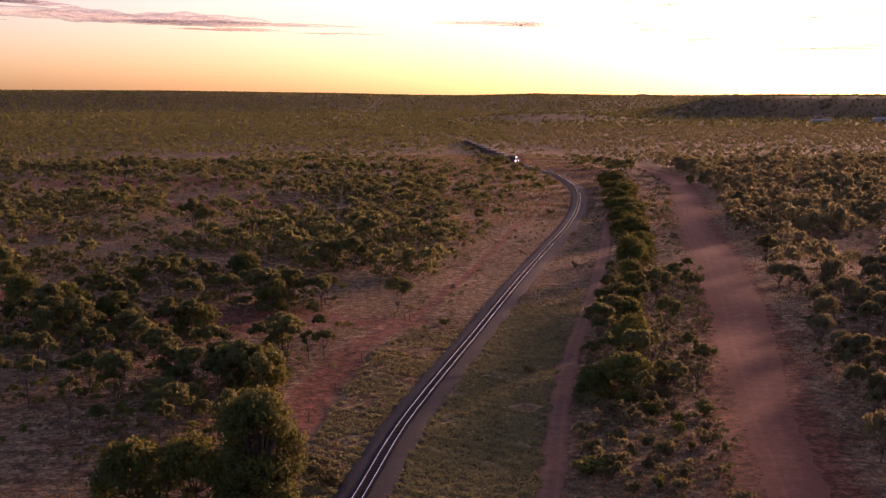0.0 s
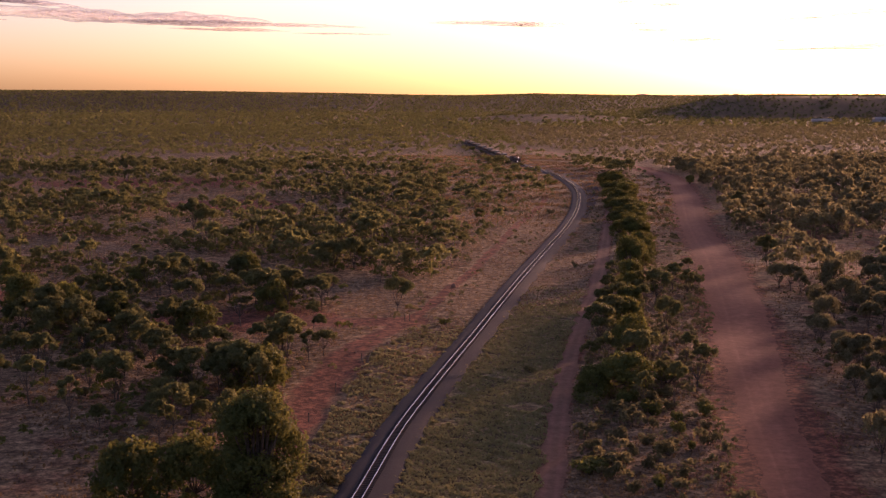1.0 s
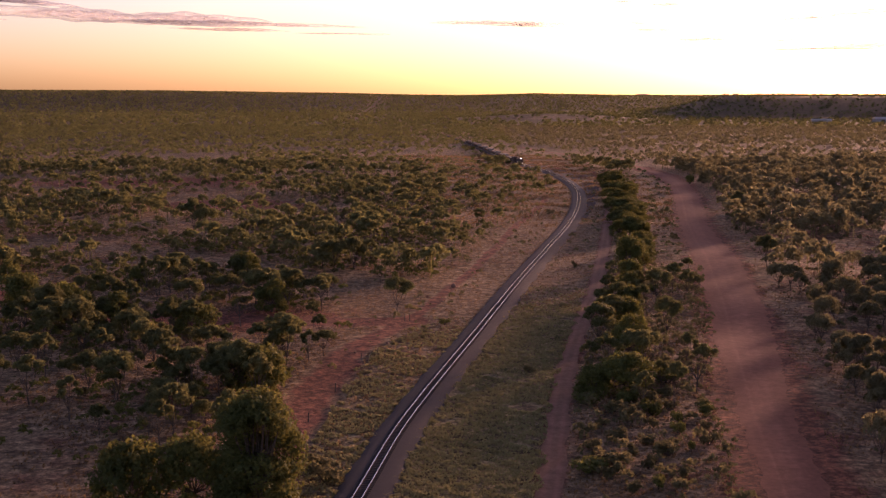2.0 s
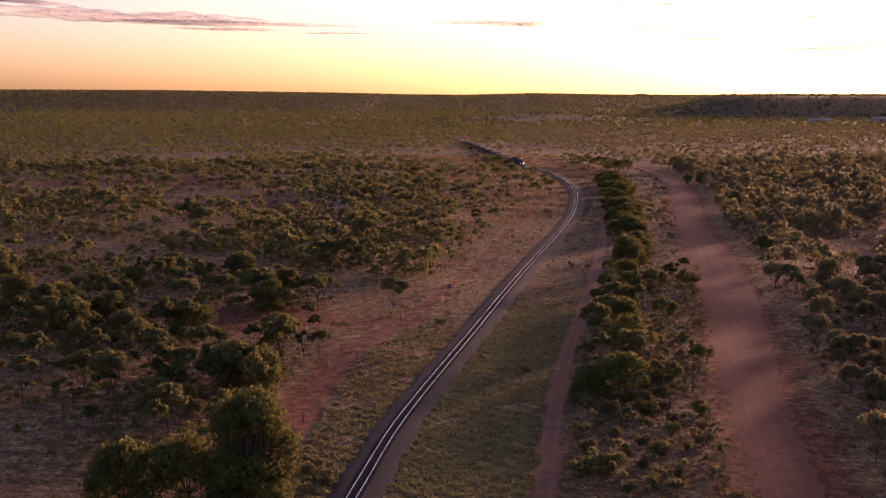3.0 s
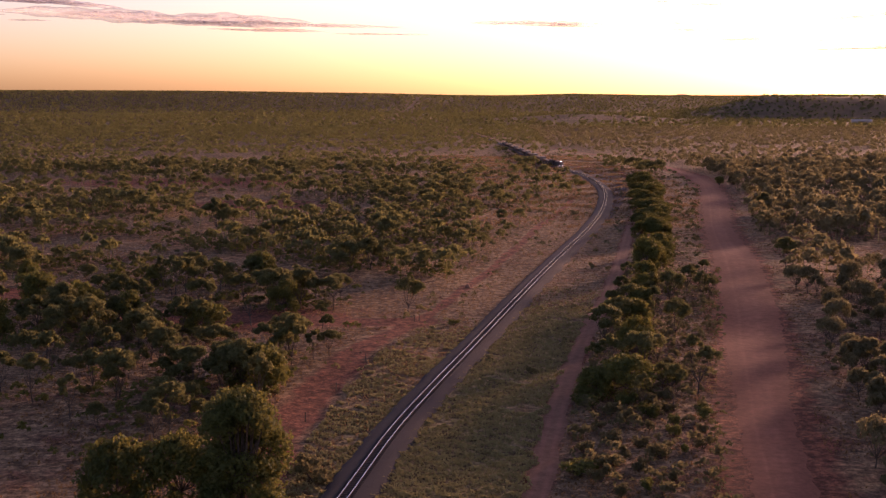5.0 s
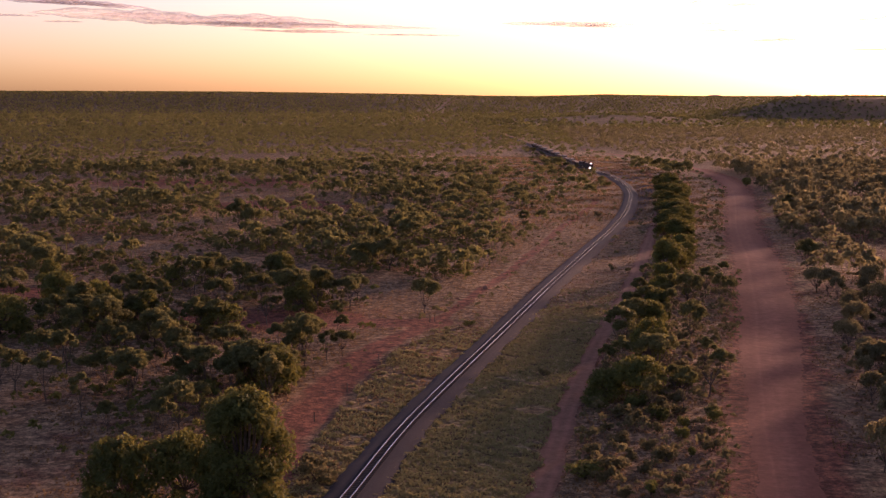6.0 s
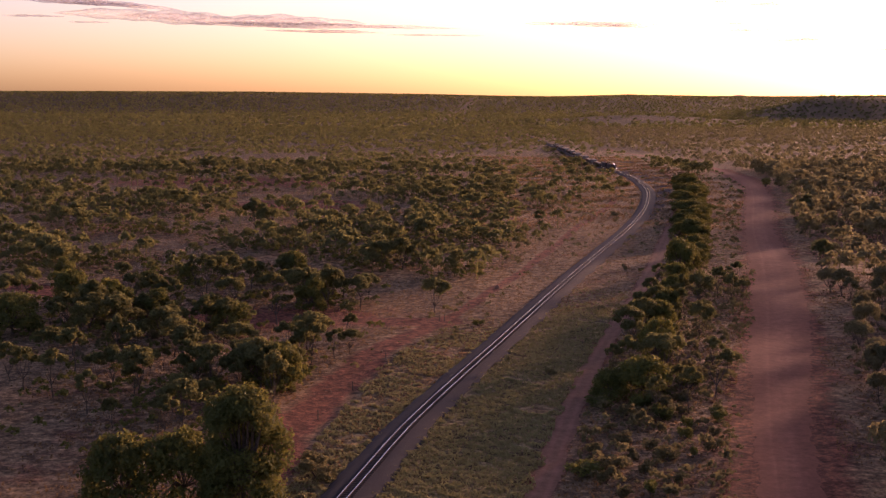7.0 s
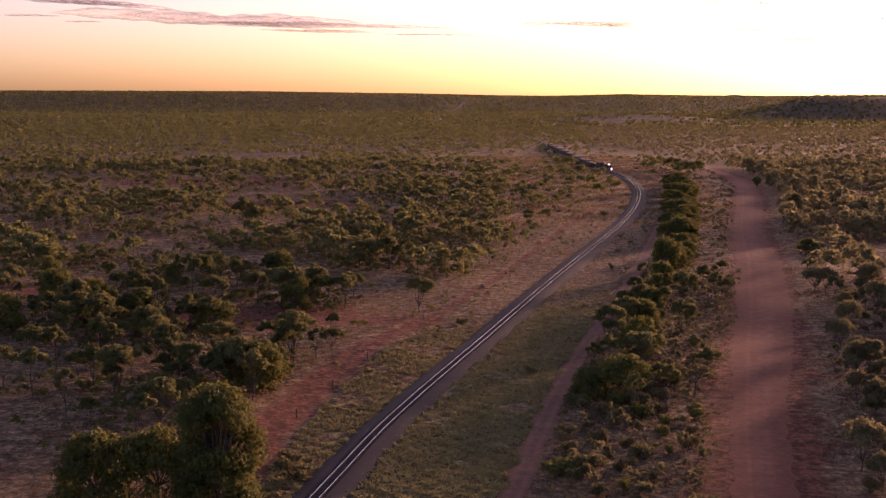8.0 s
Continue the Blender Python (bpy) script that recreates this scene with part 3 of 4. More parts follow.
def wooded(x, y):
    """How thick the woodland stands at a place, 0 to 1."""
    sl, sn, sr, st = side_of(leftline, x, y), side_of(lane, x, y), side_of(roadline, x, y), side_of(track, x, y)
    d = 0.43 + 0.46 * wave(x, y, 13.0) + 0.62 * wave(x, y, 36.0, 3.0) + 0.2 * wave(x, y, 260.0, 5.0) + 0.12 * np.clip((y - 330) / 300, 0, 1) + 0.5 * np.clip((y - 950) / 600, 0, 1) + 0.06 * ((x < -26) & (y > 178) & (y < 300)) + 0.2 * ((x < 0) & (y > 285) & (y < 500)) + 0.10 * (sr > 10) + 0.25 * ((sr > 12) & (y < 340))
    left, right = x < np.interp(y, track[:, 1], track[:, 0]), sr > 10
    d = np.where(y < 1000, np.clip((d - 0.14) * 1.7, 0, 1), d)
    corridor = np.where(y < 560, (sl > -6) & (sn < 3), (st > np.where(y < 1150, -12, -4)) & (st < np.where(y < 900, 24, np.where(y < 1150, 9, 4))))
    d = np.where(corridor, 0.0, d)
    d = np.where((np.abs(sr) < 12) & (y < 1080), 0, d)
    between = (sn >= 3) & (sr <= -8) & (y < 720)
    d = np.where(between, np.where(y < 178, 0.0, 0.34), d)
    d = d * np.clip((near(spur, x, y).reshape(np.shape(x)) - 6) / 6, 0, 1)
    for cx, cy, wx, wy in tuple((px, py - 26, wx * 1.1, wy + 24) for px, py, wx, wy in STRAW_BANDS) + ((-150, 640, 85, 45), (-92, 505, 34, 34), (-8, 355, 15, 35), (-26, 292, 20, 12), (-38, 250, 18, 15), (-37, 228, 17, 13), (-46, 150, 10, 22), (-62, 285, 30, 9), (-120, 440, 45, 32), (-60, 470, 18, 16), (-40, 760, 50, 30), (120, 350, 18, 22), (160, 520, 30, 30), (205, 2130, 110, 90), (-95, 370, 16, 12)):
        d = d * (1 - 0.93 * bell(x, cx, wx) * bell(y, cy, wy))
    d = np.where(sr > 12, d * 0.7, d)
    d = d * (1 - 0.15 * bell(x, 850, 420) * bell(y, 2500, 160))
    d = np.where((y > 520) & (y < 1020) & (st > -75 + 18 * wave(x, y, 20.0)) & (st < 40), d * 0.22, d)
    return np.clip(d, 0, 1)


def scatter(rng, count, y0, y1, half=0.44, keep=1.0, gap=0.0):
    """Random places in the open fan ahead, thinned by the woodland's thickness."""
    y = np.sqrt(rng.uniform(y0 * y0, y1 * y1, count))
    x = rng.uniform(-half, half, count) * y + rng.uniform(-10, 22, count)
    ok = rng.uniform(0, 1, count) < wooded(x, y) * keep
    x, y = x[ok], y[ok]
    if gap:
        taken, out = {}, []
        for k in range(len(x)):
            c = (int(x[k] // gap), int(y[k] // gap))
            if c not in taken:
                taken[c] = 1
                out.append(k)
        x, y = x[out], y[out]
    return x, y


rng = np.random.default_rng(5)
tx, ty = scatter(rng, 2600, 138, 345, 0.44, 0.75, 5.0)
order = np.argsort(ty)[:265]
split_y = ty[order].max()
for k, (x, y) in enumerate(zip(tx[order], ty[order])):
    h = 3.8 + 5.8 * rng.uniform() ** 1.2 if x < 30 else rng.uniform(4.2, 8.2)
    kind = GUMS[k % 7] if rng.uniform() < 0.86 or x > -35 or y < 200 else ROWS[k % 3]
    if side_of(roadline, x, y) > 0:
        kind = HAZED[k % 3]
    plant(kind, float(x), float(y), float(h), float(h / 8 * rng.uniform(0.8, 1.2)) * 0.95, float(rng.uniform(0, 360)))
# gums and scrub on the near edge of the wood, beside the bare lane
edge = np.random.default_rng(77)
for k in range(16):
    y = 160 + 48 * (k + edge.uniform(0, 0.8)) / 16
    x = -29 - 0.14 * (y - 160) - edge.uniform(0, 1) ** 1.3 * 24
    if k % 3 == 2:
        plant(SHRUBS[k % 2], float(x), float(y), float(edge.uniform(1.5, 2.6)), None, float(edge.uniform(0, 360)))
    else:
        h = edge.uniform(4.2, 8.0)
        plant(GUMS[k % 7], float(x), float(y), float(h), float(h / 8 * edge.uniform(0.85, 1.15)), float(edge.uniform(0, 360)))
sx, sy = scatter(rng, 700, 138, 300, 0.42, 0.5, 4.0)
for k, (x, y) in enumerate(zip(sx[:110], sy[:110])):
    plant(SHRUBS[k % 3], float(x), float(y), float(rng.uniform(0.8, 2.4)), None, float(rng.uniform(0, 360)))


def woodland(name, label, x, y, hs, leaves, size, leaf, seed, trunks, sink=0.0):
    """Many trees in one mesh."""
    r = np.random.default_rng(seed)
    temps = []
    for k in range(6):
        cs, rs = crown_plan(r, 1.0, 0.92, 0.42, 8)
        V, F = leaf_sprays(r, cs, rs, leaves, size)
        if trunks:
            a = 0.018
            T = np.array([(-a, 0, -0.05), (a, 0, -0.05), (a * 0.6, 0, 0.7), (-a * 0.6, 0, 0.7), (0, -a, -0.05), (0, a, -0.05), (0, a * 0.6, 0.7), (0, -a * 0.6, 0.7)])
            F = np.vstack([F, np.array([(0, 1, 2), (0, 2, 3), (4, 5, 6), (4, 6, 7)]) + len(V)])
            V = np.vstack([V, T])
        temps.append((V, F))
    Vs, Fs, at = [], [], 0
    z = height(x, y)
    for k in range(len(x)):
        V, F = temps[k % 6]
        a = r.uniform(0, 6.28)
        c, s = math.cos(a) * hs[k], math.sin(a) * hs[k]
        wv = r.uniform(0.85, 1.25)
        Vs.append(np.stack([(V[:, 0] * c - V[:, 1] * s) * wv + x[k], (V[:, 0] * s + V[:, 1] * c) * wv + y[k], (V[:, 2] - sink) * hs[k] + z[k]], 1))
        Fs.append(F + at)
        at += len(V)
    me = array_mesh(name, np.concatenate(Vs), np.concatenate(Fs))
    return tagged(finish(name, me, leaf), label, "woodland", kind="stuff")


mx, my = scatter(rng, 12500, split_y, 800, 0.45, 0.85, 5.0)
beyond = side_of(roadline, mx, my) > 0
between = (side_of(lane, mx, my) > 0) & ~beyond & (my < 720)
mh = (3.3 + 5.6 * rng.uniform(0, 1, len(mx)) ** 1.7) * np.where(between, 0.4, np.where(beyond, 1.3, 1.0))
woodland("open_woodland", "scattered olive-green gum woodland on red earth", mx[~beyond], my[~beyond], mh[~beyond], 150, 0.085, LEAF_GUM, 91, True)
# right-hand woods take the leaf colour that carries the haze
woodland("dry_woodland", "dry woodland beyond the dirt road, haze put into its leaf colour", mx[beyond], my[beyond], mh[beyond], 150, 0.085, LEAF_HAZED, 95, True)
lx, ly = scatter(rng, 15000, 150, 560, 0.44, 1.0, 2.2)
ux, uy = scatter(np.random.default_rng(61), 9000, 138, 420, 0.44, 1.0, 2.0)
near_x, near_y = np.random.default_rng(64).uniform(-68, -28, 130), np.random.default_rng(65).uniform(150, 215, 130)
ux, uy = np.concatenate([ux[ux < 0], near_x]), np.concatenate([uy[ux < 0], near_y])
woodland("understorey_scrub", "dark olive understorey scrub below the gum trees", ux, uy, np.random.default_rng(62).uniform(0.9, 2.8, len(ux)), 60, 0.13, LEAF_DENSE, 63, False)
woodland("low_scrub", "low dusty scrub between the trees", lx, ly, 0.5 + 2.2 * rng.uniform(0, 1, len(lx)) ** 2, 30, 0.2, LEAF_DRY, 94, False)
fx, fy = scatter(rng, 27000, 740, 1760, 0.46, 0.95, 8.0)
far_side = fx > np.interp(fy, roadline[:, 1], roadline[:, 0])
fh = rng.uniform(3.0, 6.4, len(fx))
woodland("distant_woodland", "distant olive-green gum woodland", fx[~far_side], fy[~far_side], fh[~far_side], 30, 0.18, LEAF_GUM, 92, False, 0.15)
woodland("distant_dry_woodland", "distant woodland beyond the dirt road, haze put into its leaf colour", fx[far_side], fy[far_side], fh[far_side], 26, 0.19, LEAF_HAZED, 96, False, 0.15)
gx, gy = scatter(rng, 38000, 1700, 4700, 0.46, 1.0, 11.0)
skyline = np.random.default_rng(88)
gx, gy = np.concatenate([gx, skyline.uniform(-2100, 2150, 6500)]), np.concatenate([gy, skyline.uniform(4380, 4700, 6500)])
woodland("far_forest", "far hazy forest on the plain and the low hills", gx, gy, rng.uniform(5.0, 8.0, len(gx)), 12, 0.34, LEAF_GUM, 93, False, 0.34)


def tussocks(name, label, x, y, hs, leaf, seed):
    """Tufts of grass, each four bent blades' fans, in one mesh."""
    r = np.random.default_rng(seed)
    n, k = len(x), 3
    ang = r.uniform(0, 6.28, (n, k))
    lean = r.uniform(0.25, 0.8, (n, k))
    wid = hs[:, None] * r.uniform(0.25, 0.5, (n, k))
    d = np.stack([np.cos(ang), np.sin(ang)], -1)
    sd = np.stack([-np.sin(ang), np.cos(ang)], -1)
    base = np.stack([x, y], 1)[:, None]
    z = height(x, y)[:, None]
    P = np.empty((n, k, 4, 3))
    P[:, :, 0, :2], P[:, :, 1, :2] = base - sd * wid[..., None] * 0.35, base + sd * wid[..., None] * 0.35
    tip = base + d * (hs[:, None] * lean)[..., None]
    P[:, :, 2, :2], P[:, :, 3, :2] = tip + sd * wid[..., None], tip - sd * wid[..., None]
    P[:, :, :2, 2] = z[..., None] - 0.03
    P[:, :, 2:, 2] = (z + hs[:, None] * r.uniform(0.6, 1.0, (n, k)))[..., None]
    me = array_mesh(name, P.reshape(-1, 3), np.arange(n * k * 4).reshape(-1, 4))
    return tagged(finish(name, me, leaf), label, "grass", kind="stuff")


def grass_places(r, count, y0, y1, test):
    y = r.uniform(y0, y1, count)
    x = r.uniform(-0.40, 0.43, count) * y + r.uniform(0, 14, count)
    ok = test(x, y)
    return x[ok], y[ok]


def on_verge(x, y):
    st, sn, sl = side_of(track, x, y), side_of(lane, x, y), side_of(leftline, x, y)
    a = (y < 272 + 14 * wave(x, y, 6.0) + 34 * wave(x, y, 0.45)) & (st > 2.7) & (sn < -1.4 - 0.8 * wave(x, y, 2.0)) & (wave(x, y, 3.5) + 0.5 * wave(x, y, 0.8) > -0.75)
    b = (y < 238 + 14 * wave(x, y, 6.0) + 26 * wave(x, y, 0.45)) & (st < -2.7) & (sl > 4.5 + wave(x, y, 2.5)) & (wave(x, y, 4.5, 1.0) + 0.5 * wave(x, y, 0.8) > -0.35)
    return a | b


def on_dry(x, y):
    st, sn, sl, sr = side_of(track, x, y), side_of(lane, x, y), side_of(leftline, x, y), side_of(roadline, x, y)
    bad = (np.abs(st) < 3) | (np.abs(sn) < 1.8) | (np.abs(sr) < 7) | (np.abs(sl) < np.interp(y, [200, 260, 561, 562], [4.5, 2.0, 2.0, -1])) | ((st > 0) & (sn < 0) & (y < 262))
    return ~bad & (wave(x, y, 8.0, 2.0) + 0.5 * wave(x, y, 1.7) > np.where(((sl > -25) & (sn < 0)) | ((sn > 0) & (sr < 0) & (y < 300)), -1.2, -0.25)) & (near(spur, x, y) > 6)


cx = np.concatenate([rng.uniform(-24, 40, 420), rng.uniform(-75, 55, 1500)])
cy = np.concatenate([rng.uniform(200, 480, 420), rng.uniform(440, 1000, 1500)])
cx += np.interp(cy, track[:, 1], track[:, 0])
bx, by = rng.uniform(14, 52, 2600), rng.uniform(134, 330, 2600)
bx += np.interp(by, lane[:, 1], lane[:, 0]) - 12
ok = (side_of(roadline, bx, by) < -5.5) & (wave(bx, by, 5.0) + 0.4 * wave(bx, by, 1.5) > -0.35) & (side_of(lane, bx, by) > 2.5)
cx, cy = np.concatenate([cx, bx[ok]]), np.concatenate([cy, by[ok]])
keep = (np.abs(side_of(track, cx, cy)) > 4.5) & (np.abs(side_of(roadline, cx, cy)) > 5.5) & (np.abs(side_of(lane, cx, cy)) > 2)
cx, cy = cx[keep], cy[keep]
woodland("corridor_scrub", "low scattered scrub along the railway", cx, cy, 0.4 + 1.9 * rng.uniform(0, 1, len(cx)) ** 2.5, 26, 0.2, LEAF_DRY, 97, False)

vx, vy = grass_places(rng, 260000, 132, 330, on_verge)
tussocks("verge_grass", "yellow-green tussock grass on the railway verge", vx, vy, rng.uniform(0.14, 0.33, len(vx)) * (1.05 + 0.38 * wave(vx, vy, 0.8)), GRASS_GREEN, 61)
dx, dy = grass_places(rng, 100000, 132, 600, on_dry)
ex, ey = rng.uniform(-80, 45, 34000), np.sqrt(rng.uniform(430 ** 2, 950 ** 2, 34000))
ex += np.interp(ey, track[:, 1], track[:, 0])
ok = (np.abs(side_of(track, ex, ey)) > 3.5) & (np.abs(side_of(roadline, ex, ey)) > 7) & (wave(ex, ey, 7.0) + 0.5 * wave(ex, ey, 2.2) > 0.0)
tussocks("bank_grass", "pale dry grass on the banks along the railway", ex[ok], ey[ok], rng.uniform(0.3, 0.75, ok.sum()), GRASS_DRY, 63)
tussocks("dry_grass", "dry straw-coloured tussock grass on red earth", dx, dy, rng.uniform(0.12, 0.34, len(dx)), GRASS_DRY, 62)


# ---- bare dead trees ----
def dead_tree(seed):
    rng_d = np.random.default_rng(seed)
    t = thing("dead_tree", "bare grey leafless tree standing in the woodland", "tree", "dead trees")
    bm = bmesh.new()
    top = Vector((0.2, 0.1, 2.0))
    tube(bm, (0, 0, -0.2), top, 0.13, 0.1, 7)
    for k in range(7):
        a = k * 0.9 + rng_d.uniform(-0.3, 0.3)
        b1 = top + Vector((math.cos(a) * 0.8, math.sin(a) * 0.8, rng_d.uniform(0.8, 1.6)))
        tube(bm, top, b1, 0.07, 0.05, 5)
        for q in range(3):
            c = a + rng_d.uniform(-0.7, 0.7)
            b2 = b1 + Vector((math.cos(c) * 0.7, math.sin(c) * 0.7, rng_d.uniform(0.6, 1.5)))
            tube(bm, b1, b2, 0.045, 0.02, 4)
    part("trunk", bm, POST, t)
    return t


DEAD = dead_tree(7)
for k, (x, y, sp) in enumerate(((-47.0, 243, 0), (-52.5, 222, 80), (-41.5, 246, 150), (-62, 240, 200), (40.5, 190, 20), (-34, 262, 300), (-72, 212, 40))):
    m = pose(x, y, float(height(x, y)), 0, 0, sp)
    if k:
        copy_thing(DEAD, m)
    else:
        DEAD.matrix_basis = m


# ---- termite mounds ----
def termite_mound(x, y, h):
    t = tagged(new("termite_mound"), "small pale rounded termite mound in dry grass", "termite mound", "termite mounds")
    bm = bmesh.new()
    bmesh.ops.create_icosphere(bm, subdivisions=3, radius=1.0)
    for v in bm.verts:
        v.co *= 1 + 0.18 * noise.noise(v.co * 1.7 + Vector((x, y, 0)))
        v.co = Vector((v.co.x * h * 0.8, v.co.y * h * 0.8, max(v.co.z, -0.2) * h))
    for f in bm.faces:
        f.smooth = True
    part("mound", bm, MOUND, t)
    t.matrix_basis = pose(x, y, float(height(x, y)))


for x, y, h in ((2.6, 294, 0.9), (-3.5, 279, 0.5), (-16.0, 218, 0.4), (-10.5, 226, 0.4)):
    termite_mound(x, y, h)


# ---- fence posts by the side track ----
def fence_post(x, y, h):
    post = thing("fence_post", "weathered grey timber fence post in dry grass", "fence post", "fence posts", at=(x, y, float(height(x, y))))
    bm = bmesh.new()
    tube(bm, (0, 0, -0.2), (0.02, 0, h), 0.09, 0.075, 8)
    part("post", bm, POST, post)


for x, y, h in ((-17.2, 190.5, 1.5), (-8.0, 250.5, 1.5), (-7.0, 250.8, 1.5), (-14.5, 212, 1.3), (-19.5, 172, 1.4)):
    fence_post(x, y, h)


# ---- sheds far off on the plain ----
def shed(x, y, length, width, h, spin):
    s = thing("farm_shed", "long low shed with a pale zinc roof, far off", "shed", "sheds")
    bm = bmesh.new()
    box(bm, -length / 2, length / 2, -width / 2, width / 2, -0.5, h)
    part("wall", bm, WALL_SHED, s)
    bm = bmesh.new()
    e, r = 0.8, h + width * 0.22
    for sg in (-1, 1):
        v = [bm.verts.new(p) for p in ((-length / 2 - e, sg * (width / 2 + e), h - 0.1), (length / 2 + e, sg * (width / 2 + e), h - 0.1), (length / 2 + e, 0, r), (-length / 2 - e, 0, r))]
        bm.faces.new(v if sg < 0 else v[::-1])
    bmesh.ops.solidify(bm, geom=bm.faces[:], thickness=0.15)
    part("roof", bm, ZINC, s)
    bm = bmesh.new()
    box(bm, -2, 2, -width / 2 - 0.06, -width / 2, 0, h * 0.8)
    part("door", bm, BLACK, s)
    s.matrix_basis = pose(x, y, float(height(x, y)) + 0.1, 0, 0, spin)


shed(622, 2011, 31, 12, 4.5, -8)
shed(728, 2030, 26, 14, 6.5, 6)


# ---- blue-grey hills beyond the plain, haze put into their pale colour ----
def far_hill(x, y, half, top, seed):
    r = np.random.default_rng(seed)
    u = np.linspace(-1, 1, 41)
    v = np.linspace(-1, 1, 9)
    U, W2 = np.meshgrid(u, v)
    ph = r.uniform(0, 6, 3)
    z = (1 - U * U) * (0.75 + 0.2 * np.sin(U * 4 + ph[0]) + 0.12 * np.sin(U * 9 + ph[1])) * (1 - W2 * W2) * top
    i = (np.arange(8)[:, None] * 41 + np.arange(40)).ravel()
    me = array_mesh("far_hill", np.stack([x + U * half, y + W2 * 70, z - 1], -1).reshape(-1, 3), np.stack([i, i + 1, i + 42, i + 41], 1), True)
    tagged(finish("far_hill", me, HILL), "low pale hill on the far horizon", "hill", kind="structure")


for x, half, top, seed in ((-300, 260, 54, 1), (760, 280, 51, 3)):
    far_hill(x, 4780, half, top, seed)


# ---- train ----
cum = np.concatenate([[0], np.cumsum(np.hypot(*np.diff(track, axis=0).T))])


def on_track(s):
    x, y = np.interp(s, cum, track[:, 0]), np.interp(s, cum, track[:, 1])
    return float(x), float(y)


def bogie(parent, y):
    b = bmesh.new()
    for sg in (-1, 1):
        box(b, sg * 0.78 - 0.08, sg * 0.78 + 0.08, y - 1.4, y + 1.4, 0.35, 0.72, 0.03)
    box(b, -0.8, 0.8, y - 0.3, y + 0.3, 0.4, 0.8, 0.03)
    fr = part("bogie", b, BLACK, parent)
    for wy in (-0.9, 0.9):
        w = bmesh.new()
        for sg in (-1, 1):
            bmesh.ops.create_cone(w, cap_ends=True, segments=20, radius1=0.45, radius2=0.43, depth=0.13,
                                  matrix=Matrix.Translation((sg * 0.57, y + wy, 0.45)) @ Matrix.Rotation(math.pi / 2, 4, "Y"))
        tube(w, (-0.6, y + wy, 0.45), (0.6, y + wy, 0.45), 0.08, 0.08)
        part("wheelset", w, BLACK, fr)


def locomotive():
    """Nose towards +y, rail top at z = 0."""
    lo = thing("locomotive", "dark diesel locomotive with three bright headlights on the rails", "locomotive")
    bm = bmesh.new()
    box(bm, -1.4, 1.4, -9, 9, 0.85, 1.35, 0.06)
    part("underframe", bm, BLACK, lo)
    bm = bmesh.new()
    box(bm, -1.05, 1.05, -8.6, 4.6, 1.35, 3.55, 0.12)
    part("hood", bm, LOCO_DARK, lo)
    bm = bmesh.new()
    box(bm, -1.38, 1.38, 4.6, 7.4, 1.35, 3.85, 0.14)
    cab = part("cab", bm, LOCO_DARK, lo)
    for sg in (-1, 1):
        b = bmesh.new()
        box(b, sg * 0.62 - 0.45, sg * 0.62 + 0.45, 7.4, 7.43, 2.75, 3.4, 0.01)
        part("windscreen", b, GLASS, cab)
    bm = bmesh.new()
    box(bm, -1.15, 1.15, 7.4, 8.8, 1.35, 2.55, 0.15)
    part("nose", bm, LOCO_DARK, lo)
    bm = bmesh.new()
    box(bm, -0.5, 0.5, 7.35, 7.6, 3.72, 4.02, 0.04)
    part("lamp_box", bm, LOCO_DARK, cab)
    for x, y, z, r in ((0, 7.66, 3.86, 0.17), (-0.95, 9.04, 1.15, 0.1), (0.95, 9.04, 1.15, 0.14)):
        b = bmesh.new()
        bmesh.ops.create_uvsphere(b, u_segments=14, v_segments=8, radius=r, matrix=Matrix.Translation((x, y, z)) @ Matrix.Diagonal((1, 0.35, 1, 1)))
        part("headlight", b, LAMP, lo, "bright warm-white headlight")
    bm = bmesh.new()
    tube(bm, (0, -1, 3.5), (0, -1, 3.85), 0.3, 0.3, 12)
    part("exhaust", bm, BLACK, lo)
    for y in (-6, 6):
        bogie(lo, y)
    return lo


def wagon(mat):
    w = thing("freight_wagon", "loaded open freight wagon behind the locomotives", "wagon", "train wagons")
    bm = bmesh.new()
    box(bm, -1.25, 1.25, -6.8, 6.8, 0.85, 1.15, 0.04)
    part("underframe", bm, BLACK, w)
    bm = bmesh.new()
    box(bm, -1.3, 1.3, -6.5, 6.5, 1.15, 2.2, 0.05)
    for k in range(8):
        y = -6 + k * 12 / 7
        for sg in (-1, 1):
            box(bm, sg * 1.33 - 0.05, sg * 1.33 + 0.05, y - 0.06, y + 0.06, 1.15, 2.15)
    part("body", bm, mat, w)
    bm = bmesh.new()
    box(bm, -1.36, 1.36, -6.55, 6.55, 2.2, 2.3, 0.02)
    part("top_cover", bm, WAGON_GREY, w)
    for y in (-4.6, 4.6):
        bogie(w, y)
    return w


TRAIN_S0, TRAIN_V = float(np.interp(837, track[:, 1], cum)), 10.2   # nose along the track at the start; metres a second
def container_wagon():
    w = thing("container_wagon", "flat wagon carrying two pale shipping containers", "wagon", "train wagons")
    bm = bmesh.new()
    box(bm, -1.25, 1.25, -6.8, 6.8, 0.85, 1.15, 0.04)
    part("underframe", bm, BLACK, w)
    for y in (-3.3, 3.3):
        bm = bmesh.new()
        box(bm, -1.22, 1.22, y - 3.02, y + 3.02, 1.15, 3.3, 0.04)
        for k in range(10):
            q = y - 2.7 + k * 0.6
            for sg in (-1, 1):
                box(bm, sg * 1.24 - 0.03, sg * 1.24 + 0.03, q - 0.1, q + 0.1, 1.3, 3.2)
        part("container", bm, CONTAINER, w)
    for y in (-4.6, 4.6):
        bogie(w, y)
    return w


